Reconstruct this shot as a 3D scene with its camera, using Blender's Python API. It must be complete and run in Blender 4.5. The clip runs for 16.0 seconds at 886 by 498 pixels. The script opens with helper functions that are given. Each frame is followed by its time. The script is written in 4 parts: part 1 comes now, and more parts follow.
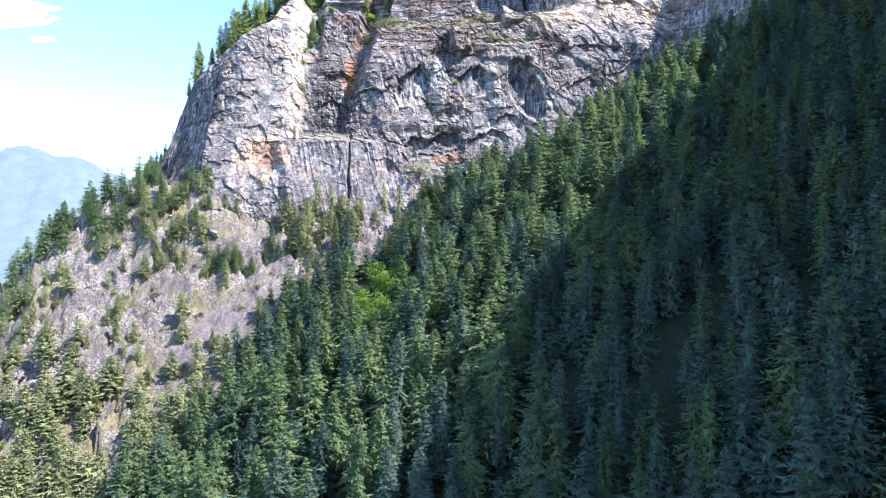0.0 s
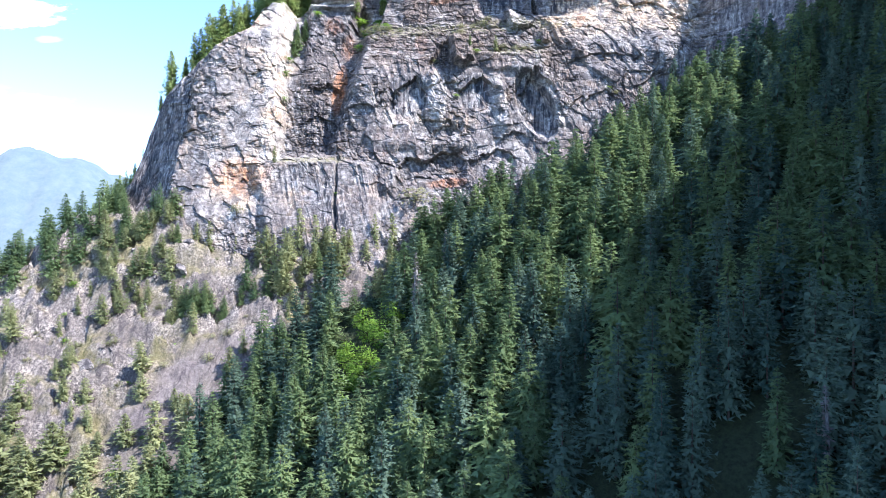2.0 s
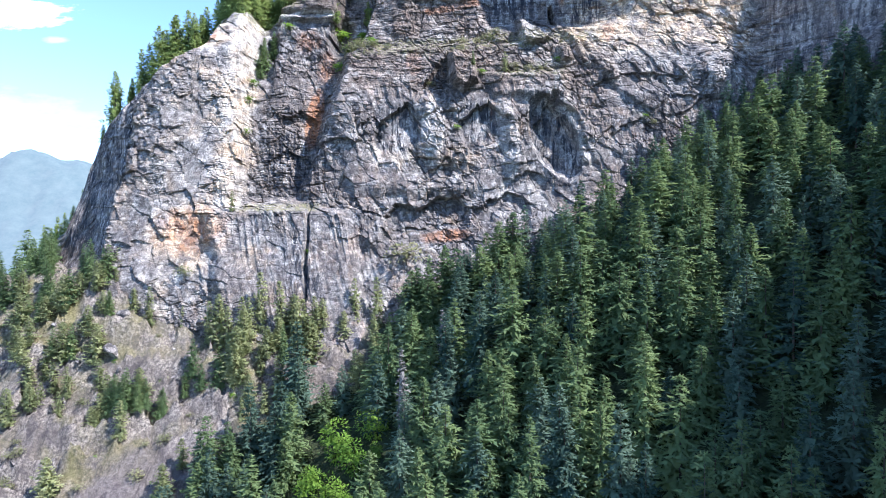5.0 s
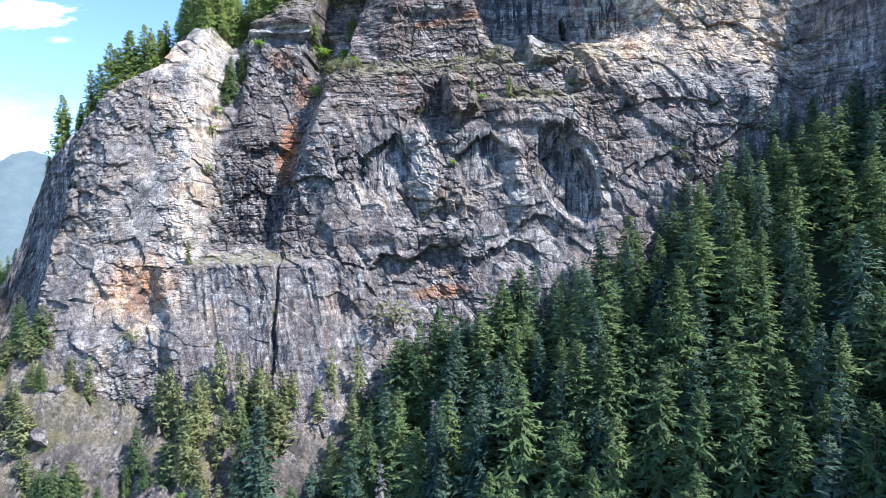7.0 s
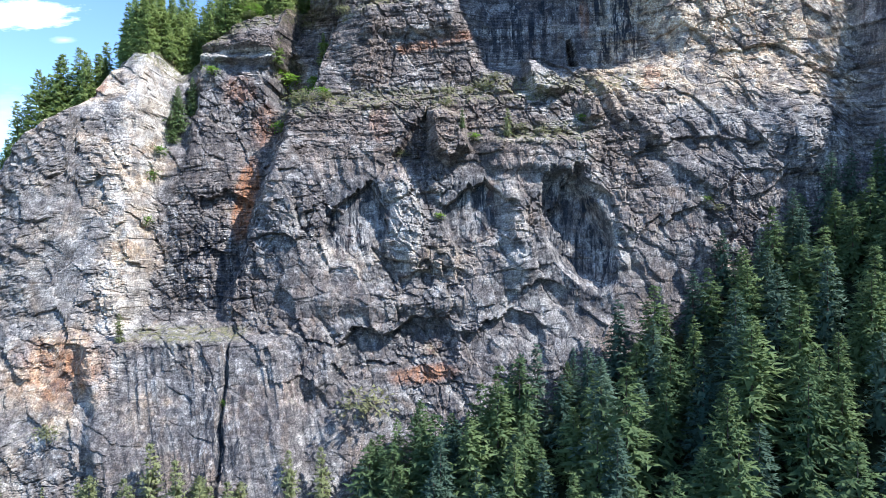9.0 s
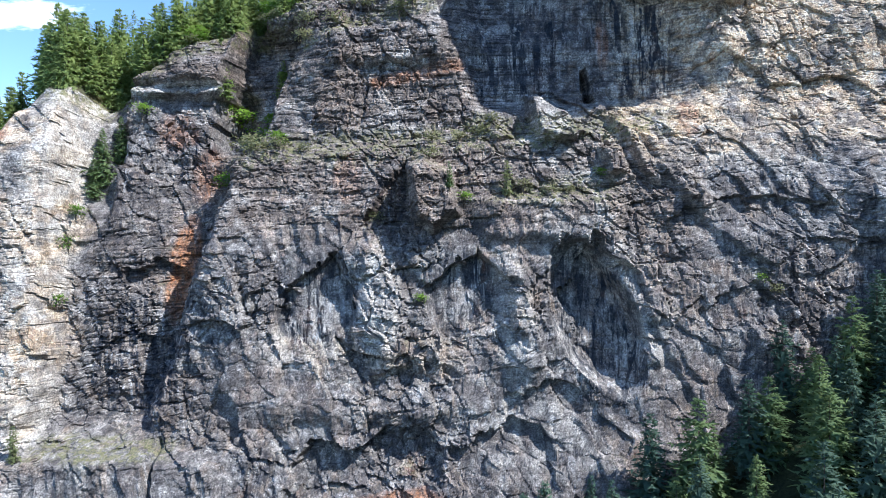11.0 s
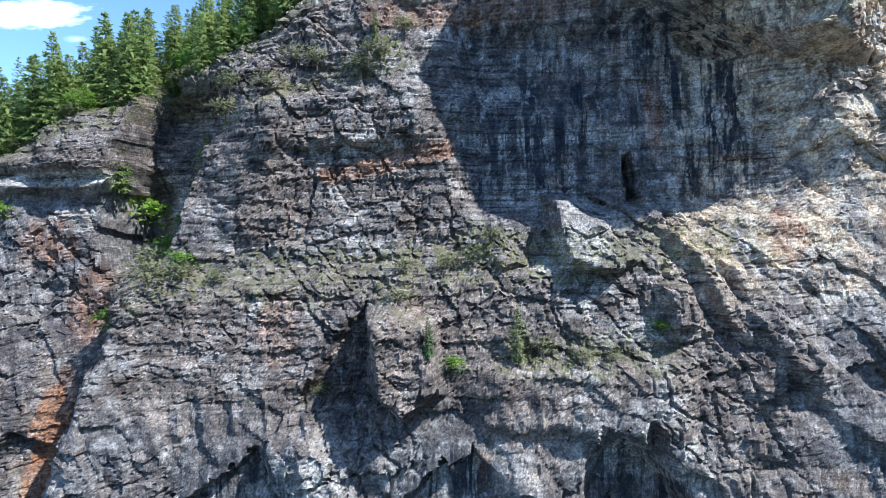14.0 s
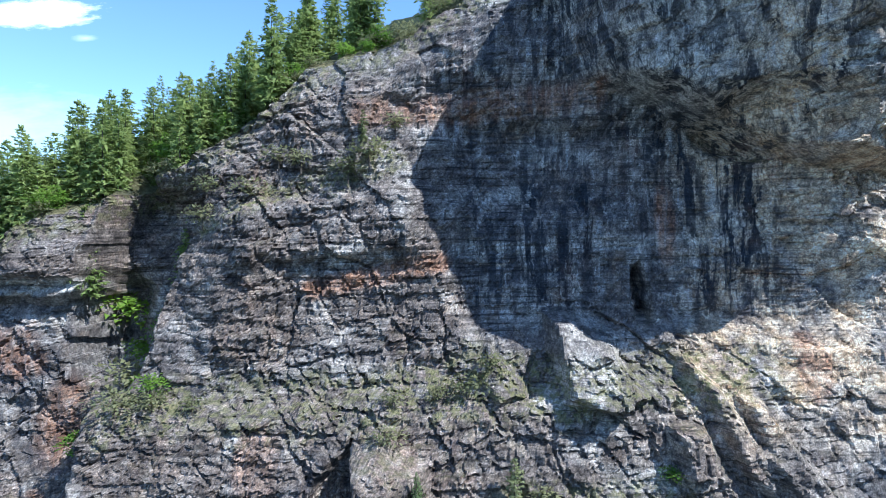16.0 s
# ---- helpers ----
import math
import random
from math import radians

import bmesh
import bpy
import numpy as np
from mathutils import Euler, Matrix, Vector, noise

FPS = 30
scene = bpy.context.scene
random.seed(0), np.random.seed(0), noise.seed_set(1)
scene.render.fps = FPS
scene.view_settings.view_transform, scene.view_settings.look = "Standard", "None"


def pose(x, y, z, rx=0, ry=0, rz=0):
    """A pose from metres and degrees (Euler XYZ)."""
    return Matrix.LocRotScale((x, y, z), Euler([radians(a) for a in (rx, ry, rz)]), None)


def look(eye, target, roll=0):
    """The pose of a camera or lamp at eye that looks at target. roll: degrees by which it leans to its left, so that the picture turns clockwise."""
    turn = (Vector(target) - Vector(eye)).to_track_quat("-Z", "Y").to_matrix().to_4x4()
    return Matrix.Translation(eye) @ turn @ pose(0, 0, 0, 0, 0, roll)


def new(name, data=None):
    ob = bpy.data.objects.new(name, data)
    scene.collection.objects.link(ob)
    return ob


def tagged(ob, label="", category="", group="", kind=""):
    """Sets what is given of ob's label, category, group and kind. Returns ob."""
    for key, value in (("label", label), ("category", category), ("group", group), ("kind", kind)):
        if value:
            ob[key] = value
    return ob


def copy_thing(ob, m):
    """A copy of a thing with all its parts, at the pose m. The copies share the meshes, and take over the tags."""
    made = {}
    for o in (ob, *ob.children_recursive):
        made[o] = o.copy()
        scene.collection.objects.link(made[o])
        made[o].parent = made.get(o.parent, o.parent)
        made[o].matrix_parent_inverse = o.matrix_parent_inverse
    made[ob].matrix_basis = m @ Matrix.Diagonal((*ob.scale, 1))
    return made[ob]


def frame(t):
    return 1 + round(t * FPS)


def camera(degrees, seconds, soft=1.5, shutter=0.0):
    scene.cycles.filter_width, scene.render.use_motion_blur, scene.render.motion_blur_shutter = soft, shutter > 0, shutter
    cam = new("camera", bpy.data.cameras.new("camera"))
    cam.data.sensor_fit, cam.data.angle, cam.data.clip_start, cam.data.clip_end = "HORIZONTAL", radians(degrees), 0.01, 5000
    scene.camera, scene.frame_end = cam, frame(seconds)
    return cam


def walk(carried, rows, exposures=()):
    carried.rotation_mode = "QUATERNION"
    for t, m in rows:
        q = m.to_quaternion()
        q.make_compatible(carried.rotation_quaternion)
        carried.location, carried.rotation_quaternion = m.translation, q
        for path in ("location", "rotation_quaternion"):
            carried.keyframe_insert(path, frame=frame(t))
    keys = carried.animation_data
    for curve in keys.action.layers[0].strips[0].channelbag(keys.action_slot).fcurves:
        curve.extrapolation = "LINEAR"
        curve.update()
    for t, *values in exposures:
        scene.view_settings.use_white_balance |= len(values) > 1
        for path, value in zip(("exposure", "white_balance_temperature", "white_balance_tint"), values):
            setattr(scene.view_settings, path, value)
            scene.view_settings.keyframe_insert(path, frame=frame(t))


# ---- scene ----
# The drone climbs in front of a rock face. The first eye is at EYE above the lake in the valley.
EYE = 120.0
cam = camera(72.0, 16.0, soft=0.6)
ROWS = [
    (0.0, 0.0, 0.0, 0.0, 0.0, 0.0, 0.0),
    (0.5, 0.49, 8.28, 3.93, 0.11, -0.03, 0.01),
    (1.0, 1.09, 16.4, 7.79, 0.22, -0.05, 0.02),
    (1.5, 1.75, 24.53, 11.61, 0.33, -0.08, 0.04),
    (2.0, 2.4, 32.74, 15.42, 0.43, -0.1, 0.06),
    (2.5, 2.98, 41.01, 19.26, 0.53, -0.13, 0.09),
    (3.0, 3.48, 49.33, 23.15, 0.62, -0.16, 0.11),
    (3.5, 3.88, 57.66, 27.11, 0.71, -0.19, 0.14),
    (4.0, 4.22, 65.97, 31.14, 0.8, -0.21, 0.17),
    (6.5, 6.44, 106.4, 52.39, 1.19, -0.36, 0.35),
    (7.0, 7.22, 114.26, 56.79, 1.27, -0.39, 0.38),
    (7.5, 8.13, 122.07, 61.22, 1.34, -0.42, 0.42),
    (8.0, 9.12, 129.86, 65.68, 1.41, -0.45, 0.45),
    (8.5, 10.18, 137.67, 70.14, 1.49, -0.49, 0.49),
    (9.0, 11.23, 145.52, 74.61, 1.56, -0.52, 0.52),
    (11.5, 15.31, 185.69, 96.8, 1.98, -0.69, 0.65),
    (12.0, 15.81, 193.62, 101.13, 2.07, -0.72, 0.67),
    (12.5, 16.23, 201.26, 105.41, 2.17, -0.76, 0.68),
    (13.0, 16.64, 208.37, 109.62, 2.28, -0.79, 0.69),
    (13.5, 17.06, 214.7, 113.76, 2.4, -0.83, 0.7),
    (14.0, 17.52, 219.99, 117.84, 2.53, -0.87, 0.7),
    (14.5, 18.03, 223.97, 121.89, 2.67, -0.9, 0.69),
    (15.0, 18.55, 226.49, 126.0, 2.81, -0.94, 0.68),
    (15.5, 19.0, 227.55, 130.27, 2.98, -0.98, 0.67),
    (16.0, 19.27, 227.46, 134.9, 3.15, -1.02, 0.65),
]
EXPOSURES = [(0.0, 1.66, 5600, 17), (4.0, 1.46, 5550, 15), (7.0, 1.12, 5500, 12), (9.0, 0.93, 5500, 10), (11.5, 0.83, 5450, 8), (16.0, 0.77, 5250, 6)]
walk(cam, [(t, pose(x, y, EYE + z, 90 + pitch, roll, yaw)) for t, x, y, z, yaw, pitch, roll in ROWS], EXPOSURES)

# ---- world and sun ----
SUN = Vector((0.57, -0.30, 0.77)).normalized()
world = bpy.data.worlds.new("sky")
scene.world = world
world.use_nodes = True


def build_sky():
    nt = world.node_tree
    nt.nodes.clear()
    sky = nt.nodes.new("ShaderNodeTexSky")
    sky.sky_type, sky.sun_disc = "NISHITA", False
    sky.sun_elevation = math.asin(SUN.z)
    sky.sun_rotation = math.atan2(SUN.x, SUN.y)
    sky.altitude, sky.air_density, sky.dust_density, sky.ozone_density = 600, 1.0, 0.2, 2.6
    # thin clouds: a long flat one and a small wisp below it, laid on the direction of view
    co = nt.nodes.new("ShaderNodeTexCoord")
    sep = nt.nodes.new("ShaderNodeSeparateXYZ")
    nt.links.new(co.outputs["Generated"], sep.inputs[0])

    def calc(op, a, b=None, c=None):
        n = nt.nodes.new("ShaderNodeMath")
        n.operation = op
        for i, v in enumerate((a, b, c)):
            if v is None:
                continue
            if isinstance(v, (int, float)):
                n.inputs[i].default_value = v
            else:
                nt.links.new(v, n.inputs[i])
        return n.outputs[0]

    ahead = calc("MAXIMUM", sep.outputs["Y"], 0.05)
    u = calc("DIVIDE", sep.outputs["X"], ahead)
    v = calc("DIVIDE", sep.outputs["Z"], ahead)
    xy = nt.nodes.new("ShaderNodeCombineXYZ")
    nt.links.new(calc("MULTIPLY", u, 9.0), xy.inputs[0])
    nt.links.new(calc("MULTIPLY", v, 30.0), xy.inputs[1])
    noi = nt.nodes.new("ShaderNodeTexNoise")
    noi.inputs["Scale"].default_value, noi.inputs["Detail"].default_value = 1.6, 7
    noi.inputs["Roughness"].default_value = 0.62
    nt.links.new(xy.outputs[0], noi.inputs["Vector"])
    wob = calc("SUBTRACT", noi.outputs["Fac"], 0.5)

    def puff(cu, cv, ru, rv, hard):
        a = calc("DIVIDE", calc("SUBTRACT", u, cu), ru)
        b = calc("DIVIDE", calc("SUBTRACT", v, cv), rv)
        r = calc("SQRT", calc("ADD", calc("MULTIPLY", a, a), calc("MULTIPLY", b, b)))
        m = calc("MULTIPLY", calc("SUBTRACT", calc("ADD", 1.0, calc("MULTIPLY", wob, 1.4)), r), hard)
        return calc("MINIMUM", calc("MAXIMUM", m, 0.0), 1.0)

    low = calc("MULTIPLY", puff(-0.85, 0.2, 0.3, 0.07, 1.2), 0.2)
    fac = calc("MAXIMUM", calc("MAXIMUM", puff(-0.755, 0.387, 0.14, 0.026, 2.2), calc("MULTIPLY", puff(-0.655, 0.344, 0.03, 0.007, 0.8), 0.45)), low)
    mix = nt.nodes.new("ShaderNodeMix")
    mix.data_type = "RGBA"
    nt.links.new(fac, mix.inputs["Factor"])
    nt.links.new(sky.outputs[0], mix.inputs["A"])
    mix.inputs["B"].default_value = (9.5, 9.6, 9.8, 1)
    bg = nt.nodes.new("ShaderNodeBackground")
    bg.inputs["Strength"].default_value = 0.15
    out = nt.nodes.new("ShaderNodeOutputWorld")
    nt.links.new(mix.outputs["Result"], bg.inputs["Color"])
    nt.links.new(bg.outputs[0], out.inputs["Surface"])


build_sky()
sun_data = bpy.data.lights.new("sun", "SUN")
sun_data.energy, sun_data.angle, sun_data.color = 4.6, radians(0.53), (1.0, 0.91, 0.79)
sun = new("sun", sun_data)
sun.matrix_world = look(SUN * 800, (0, 0, 0))

# ---- numeric helpers ----


def hash01(ix, iz, seed):
    h = (ix.astype(np.int64) * 374761393 + iz.astype(np.int64) * 668265263 + seed * 1442695041) & 0xFFFFFFFF
    h = ((h ^ (h >> 13)) * 1274126177) & 0xFFFFFFFF
    return ((h ^ (h >> 16)) & 0xFFFFFF) / float(0x1000000)


def vnoise(x, z, seed):
    ix, iz = np.floor(x), np.floor(z)
    fx, fz = x - ix, z - iz
    fx, fz = fx * fx * fx * (fx * (fx * 6 - 15) + 10), fz * fz * fz * (fz * (fz * 6 - 15) + 10)
    a, b = hash01(ix, iz, seed), hash01(ix + 1, iz, seed)
    c, d = hash01(ix, iz + 1, seed), hash01(ix + 1, iz + 1, seed)
    return (a + (b - a) * fx) * (1 - fz) + (c + (d - c) * fx) * fz - 0.5


def fbm(x, z, seed, octaves=5, gain=0.5):
    out, amp = np.zeros_like(x), 1.0
    for k in range(octaves):
        out += amp * vnoise(x * 2.0 ** k + 17.3 * k, z * 2.0 ** k - 9.1 * k, seed + k)
        amp *= gain
    return out


def blocks(x, z, seed, tilt):
    """Broken rock: every cell of a jittered net is one tilted facet. Gives the offset, -0.5 to 0.5 and more, and the nearness of the joint."""
    ix, iz = np.floor(x), np.floor(z)
    best, second, val = np.full_like(x, 9.0), np.full_like(x, 9.0), np.zeros_like(x)
    for du in (-1, 0, 1):
        for dv in (-1, 0, 1):
            cx, cz = ix + du, iz + dv
            px, pz = cx + 0.1 + 0.8 * hash01(cx, cz, seed), cz + 0.1 + 0.8 * hash01(cx, cz, seed + 7)
            dx, dz = x - px, z - pz
            d = np.maximum(np.abs(dx), np.abs(dz)) + 0.22 * np.minimum(np.abs(dx), np.abs(dz)) + 0.12 * dx * dz
            here = d < best
            v = hash01(cx, cz, seed + 13) - 0.5 + tilt * ((hash01(cx, cz, seed + 17) - 0.5) * dx + (hash01(cx, cz, seed + 19) - 0.5) * dz)
            second = np.where(here, best, np.minimum(second, d))
            val = np.where(here, v, val)
            best = np.where(here, d, best)
    return val, second - best


def step(e0, e1, v):
    t = np.clip((v - e0) / (e1 - e0), 0, 1)
    return t * t * (3 - 2 * t)


def span(v, a, b, soft):
    return step(a - soft, a + soft, v) * (1 - step(b - soft, b + soft, v))


def oval(x, z, cx, cz, rx, rz, turn=0.0, hard=4.0):
    """1 inside an oval, 0 outside, with a soft rim."""
    c, s = math.cos(radians(turn)), math.sin(radians(turn))
    u, v = (x - cx) * c + (z - cz) * s, (z - cz) * c - (x - cx) * s
    return np.clip((1.15 - np.sqrt((u / rx) ** 2 + (v / rz) ** 2)) * hard, 0, 1)


def band(x, z, x0, z0, x1, z1, half, hard=2.0):
    """1 along a straight strip between two points."""
    ux, uz = x1 - x0, z1 - z0
    t = np.clip(((x - x0) * ux + (z - z0) * uz) / (ux * ux + uz * uz), 0, 1)
    d = np.hypot(x - x0 - t * ux, z - z0 - t * uz)
    return np.clip((1.3 - d / half) * hard, 0, 1)


def scoop(x, z, cx, top, half, tall, deep, tilt=0.0):
    """A hollow with a sharp broken roof that runs out below; tilt leans it to the side."""
    out = np.zeros_like(x)
    near = (np.abs(x - cx) < 1.6 * half + abs(tilt) * tall) & (np.abs(z - top + 0.5 * tall) < 1.2 * tall)
    if not near.any():
        return out
    x, z = x[near], z[near]
    chunk, _ = blocks(x / (0.34 * half) + z / (1.3 * half), z / (0.45 * half), 131, 0.4)
    u = (x - cx + tilt * (z - top)) / half + 0.18 * chunk + 0.4 * vnoise(x / (0.5 * half), z / (0.6 * half), 133)
    v = (top - 0.34 * tall * np.abs(u - 0.2) - z) / tall + 0.07 * chunk + 0.18 * vnoise(x / (0.4 * half), z / (0.8 * half), 137)
    out[near] = deep * (1 - step(0.8, 1.06, np.abs(u))) * step(0.0, 0.05, v) * (1 - step(0.2, 1.0, v))
    return out


def wedge(x, z, corners, slope, cap, lean=0.0):
    """An angular boss of rock: a convex outline, corners clockwise, with bevelled sides and a tilted flat front."""
    inside = np.full_like(x, 99.0)
    for (x0, z0), (x1, z1) in zip(corners, corners[1:] + corners[:1]):
        n = math.hypot(x1 - x0, z1 - z0)
        inside = np.minimum(inside, ((z1 - z0) * (x - x0) - (x1 - x0) * (z - z0)) / n)
    mid = sum(c[0] for c in corners) / len(corners)
    return np.minimum(np.clip(inside * slope, 0, None), np.clip(cap + lean * (x - mid), 0.5, None))


def sheet(name, px, py, pz, material, layers=None, smooth=False):
    """A grid of points as one mesh object of quads, with named float layers on its points."""
    rows, cols = px.shape
    me = bpy.data.meshes.new(name)
    n = rows * cols
    me.vertices.add(n)
    me.vertices.foreach_set("co", np.stack([px, py, pz], -1).astype(np.float32).ravel())
    i = np.arange(n).reshape(rows, cols)
    quads = np.stack([i[:-1, :-1], i[:-1, 1:], i[1:, 1:], i[1:, :-1]], -1).reshape(-1, 4)
    me.loops.add(quads.size)
    me.loops.foreach_set("vertex_index", quads.astype(np.int32).ravel())
    me.polygons.add(len(quads))
    me.polygons.foreach_set("loop_start", np.arange(0, quads.size, 4, dtype=np.int32))
    for key, values in (layers or {}).items():
        me.attributes.new(key, "FLOAT", "POINT").data.foreach_set("value", values.astype(np.float32).ravel())
    me.update(calc_edges=True)
    me.shade_smooth() if smooth else me.shade_flat()
    me.materials.append(material)
    return new(name, me)


# ---- materials ----


class Nodes:
    """A short hand for a node material."""

    def __init__(self, name, rough=0.9):
        self.mat = bpy.data.materials.new(name)
        self.mat.use_nodes = True
        self.nt = self.mat.node_tree
        self.bsdf = self.nt.nodes["Principled BSDF"]
        self.bsdf.inputs["Roughness"].default_value = rough
        self.bsdf.inputs["Specular IOR Level"].default_value = 0.25

    def put(self, socket, value):
        if isinstance(value, (int, float, tuple)):
            socket.default_value = (*value, 1) if isinstance(value, tuple) and len(value) == 3 else value
        else:
            self.nt.links.new(value, socket)

    def coords(self, sx=1.0, sy=1.0, sz=1.0, kind="Object"):
        co, mp = self.nt.nodes.new("ShaderNodeTexCoord"), self.nt.nodes.new("ShaderNodeMapping")
        mp.inputs["Scale"].default_value = (sx, sy, sz)
        self.nt.links.new(co.outputs[kind], mp.inputs["Vector"])
        return mp.outputs[0]

    def noise(self, vec, scale, detail=6, rough=0.6, warp=0.0):
        n = self.nt.nodes.new("ShaderNodeTexNoise")
        n.inputs["Scale"].default_value, n.inputs["Detail"].default_value = scale, detail
        n.inputs["Roughness"].default_value, n.inputs["Distortion"].default_value = rough, warp
        self.put(n.inputs["Vector"], vec)
        return n.outputs["Fac"]

    def warp(self, vec):
        n = self.nt.nodes.new("ShaderNodeTexNoise")
        n.inputs["Scale"].default_value, n.inputs["Detail"].default_value = 0.5, 5
        self.put(n.inputs["Vector"], vec)
        k = self.nt.nodes.new("ShaderNodeVectorMath")
        k.operation = "SCALE"
        self.put(k.inputs[0], n.outputs["Color"])
        k.inputs["Scale"].default_value = 12.0
        return k.outputs[0]

    def ramp(self, fac, stops):
        n = self.nt.nodes.new("ShaderNodeValToRGB")
        while len(n.color_ramp.elements) < len(stops):
            n.color_ramp.elements.new(0.5)
        for e, (p, c) in zip(n.color_ramp.elements, stops):
            e.position, e.color = p, (c, c, c, 1) if isinstance(c, (int, float)) else (*c, 1)
        self.put(n.inputs[0], fac)
        return n.outputs[0]

    def mix(self, fac, a, b, blend="MIX"):
        n = self.nt.nodes.new("ShaderNodeMix")
        n.data_type, n.blend_type = "RGBA", blend
        self.put(n.inputs["Factor"], fac)
        self.put(n.inputs["A"], (*a, 1) if isinstance(a, tuple) else a)
        self.put(n.inputs["B"], (*b, 1) if isinstance(b, tuple) else b)
        return n.outputs["Result"]

    def calc(self, op, a, b=0.0):
        n = self.nt.nodes.new("ShaderNodeMath")
        n.operation, n.use_clamp = op, True
        self.put(n.inputs[0], a)
        self.put(n.inputs[1], b)
        return n.outputs[0]

    def layer(self, name):
        n = self.nt.nodes.new("ShaderNodeAttribute")
        n.attribute_name = name
        return n.outputs["Fac"]

    def random(self):
        return self.nt.nodes.new("ShaderNodeObjectInfo").outputs["Random"]

    def island(self):
        return self.nt.nodes.new("ShaderNodeNewGeometry").outputs["Random Per Island"]

    def bump(self, height, distance, strength=1.0):
        n = self.nt.nodes.new("ShaderNodeBump")
        n.inputs["Strength"].default_value, n.inputs["Distance"].default_value = strength, distance
        self.put(n.inputs["Height"], height)
        self.put(self.bsdf.inputs["Normal"], n.outputs[0])

    def done(self, colour):
        self.put(self.bsdf.inputs["Base Color"], colour)
        return self.mat


def rock_material(name):
    m = Nodes(name, 0.85)
    flat = m.coords(1, 1, 1)
    lying = m.coords(0.25, 0.25, 1.6)
    hanging = m.coords(1.0, 1.0, 0.075)
    fine = m.noise(flat, 2.6, 9, 0.8)
    grain = m.noise(flat, 0.55, 10, 0.74)
    patches = m.noise(flat, 0.07, 5, 0.6, 0.6)
    seams = m.noise(lying, 0.9, 7, 0.7, 0.2)
    beds = m.noise(m.coords(0.09, 0.09, 2.4), 1.0, 9, 0.74, 0.15)
    streaks = m.noise(hanging, 0.7, 9, 0.7, 0.45)
    chips = m.nt.nodes.new("ShaderNodeTexVoronoi")
    chips.inputs["Scale"].default_value = 0.75
    m.put(chips.inputs["Vector"], m.mix(0.1, m.coords(1.0, 1.0, 1.3), m.warp(flat)))
    chip = m.ramp(chips.outputs["Color"], [(0.1, 0.36), (0.9, 0.6)])

    def cracks(scale, up, width):
        n = m.nt.nodes.new("ShaderNodeTexVoronoi")
        n.feature = "DISTANCE_TO_EDGE"
        n.inputs["Scale"].default_value = scale
        m.put(n.inputs["Vector"], m.mix(0.2, m.coords(1.0, 1.0, up), m.warp(flat)))
        return m.ramp(n.outputs["Distance"], [(0.0, 1.0), (width, 0.0)])

    c = m.ramp(grain, [(0.40, (0.076, 0.07, 0.071)), (0.48, (0.168, 0.156, 0.153)), (0.54, (0.245, 0.229, 0.221)), (0.62, (0.44, 0.415, 0.388))])
    c = m.mix(m.ramp(patches, [(0.42, 0.0), (0.58, 0.62)]), c, (0.155, 0.132, 0.124))
    stain = m.noise(m.coords(1.0, 1.0, 0.6), 0.16, 8, 0.68, 0.8)
    c = m.mix(m.ramp(stain, [(0.52, 0.0), (0.66, 0.55)]), c, (0.30, 0.225, 0.165))
    brown = m.calc("MULTIPLY", m.layer("brown"), m.ramp(m.noise(lying, 0.4, 6, 0.65), [(0.3, 0.45), (0.6, 1.0)]))
    c = m.mix(m.calc("MULTIPLY", brown, 0.92), c, m.mix(m.ramp(grain, [(0.42, 0.0), (0.58, 1.0)]), (0.088, 0.07, 0.062), (0.25, 0.203, 0.172)))
    pale = m.calc("MULTIPLY", m.layer("pale"), m.ramp(m.noise(flat, 0.3, 7, 0.65), [(0.36, 0.1), (0.54, 1.0)]))
    c = m.mix(pale, c, (0.53, 0.50, 0.46))
    tan = m.calc("MULTIPLY", m.layer("tan"), m.ramp(m.noise(flat, 0.2, 7, 0.65), [(0.38, 0.0), (0.56, 0.95)]))
    c = m.mix(tan, c, m.mix(m.ramp(grain, [(0.42, 0.0), (0.58, 1.0)]), (0.40, 0.29, 0.185), (0.80, 0.68, 0.52)))
    # water streaks and painted shade share this dark layer
    soak_shade = m.calc("MULTIPLY", m.layer("wet_shade"), m.ramp(m.noise(m.coords(1.0, 1.0, 0.35), 0.11, 5, 0.6, 0.5), [(0.34, 0.4), (0.55, 1.0)]))
    wet_shade = m.calc("MULTIPLY", soak_shade, m.ramp(streaks, [(0.45, 1.0), (0.52, 0.0)]))
    c = m.mix(wet_shade, c, (0.03, 0.036, 0.05))
    lime = m.calc("MULTIPLY", soak_shade, m.ramp(streaks, [(0.56, 0.0), (0.66, 0.75)]))
    c = m.mix(lime, c, (0.52, 0.53, 0.55))
    rust = m.calc("MULTIPLY", m.layer("rust"), m.ramp(m.noise(hanging, 0.9, 7, 0.68, 0.3), [(0.34, 0.2), (0.58, 1.0)]))
    c = m.mix(rust, c, (0.36, 0.165, 0.08))
    # grain, broken faces, beds and joints over all of it
    c = m.mix(1.0, c, m.ramp(fine, [(0.36, 0.14), (0.5, 0.5), (0.64, 0.9)]), "OVERLAY")
    c = m.mix(0.7, c, m.ramp(m.noise(flat, 8.0, 4, 0.7), [(0.36, 0.2), (0.64, 0.8)]), "OVERLAY")
    c = m.mix(1.0, c, chip, "OVERLAY")
    c = m.mix(m.ramp(m.layer("bed"), [(0.0, 0.3), (0.8, 1.0)]), c, m.ramp(beds, [(0.37, 0.1), (0.46, 0.44), (0.54, 0.52), (0.66, 0.8)]), "OVERLAY")
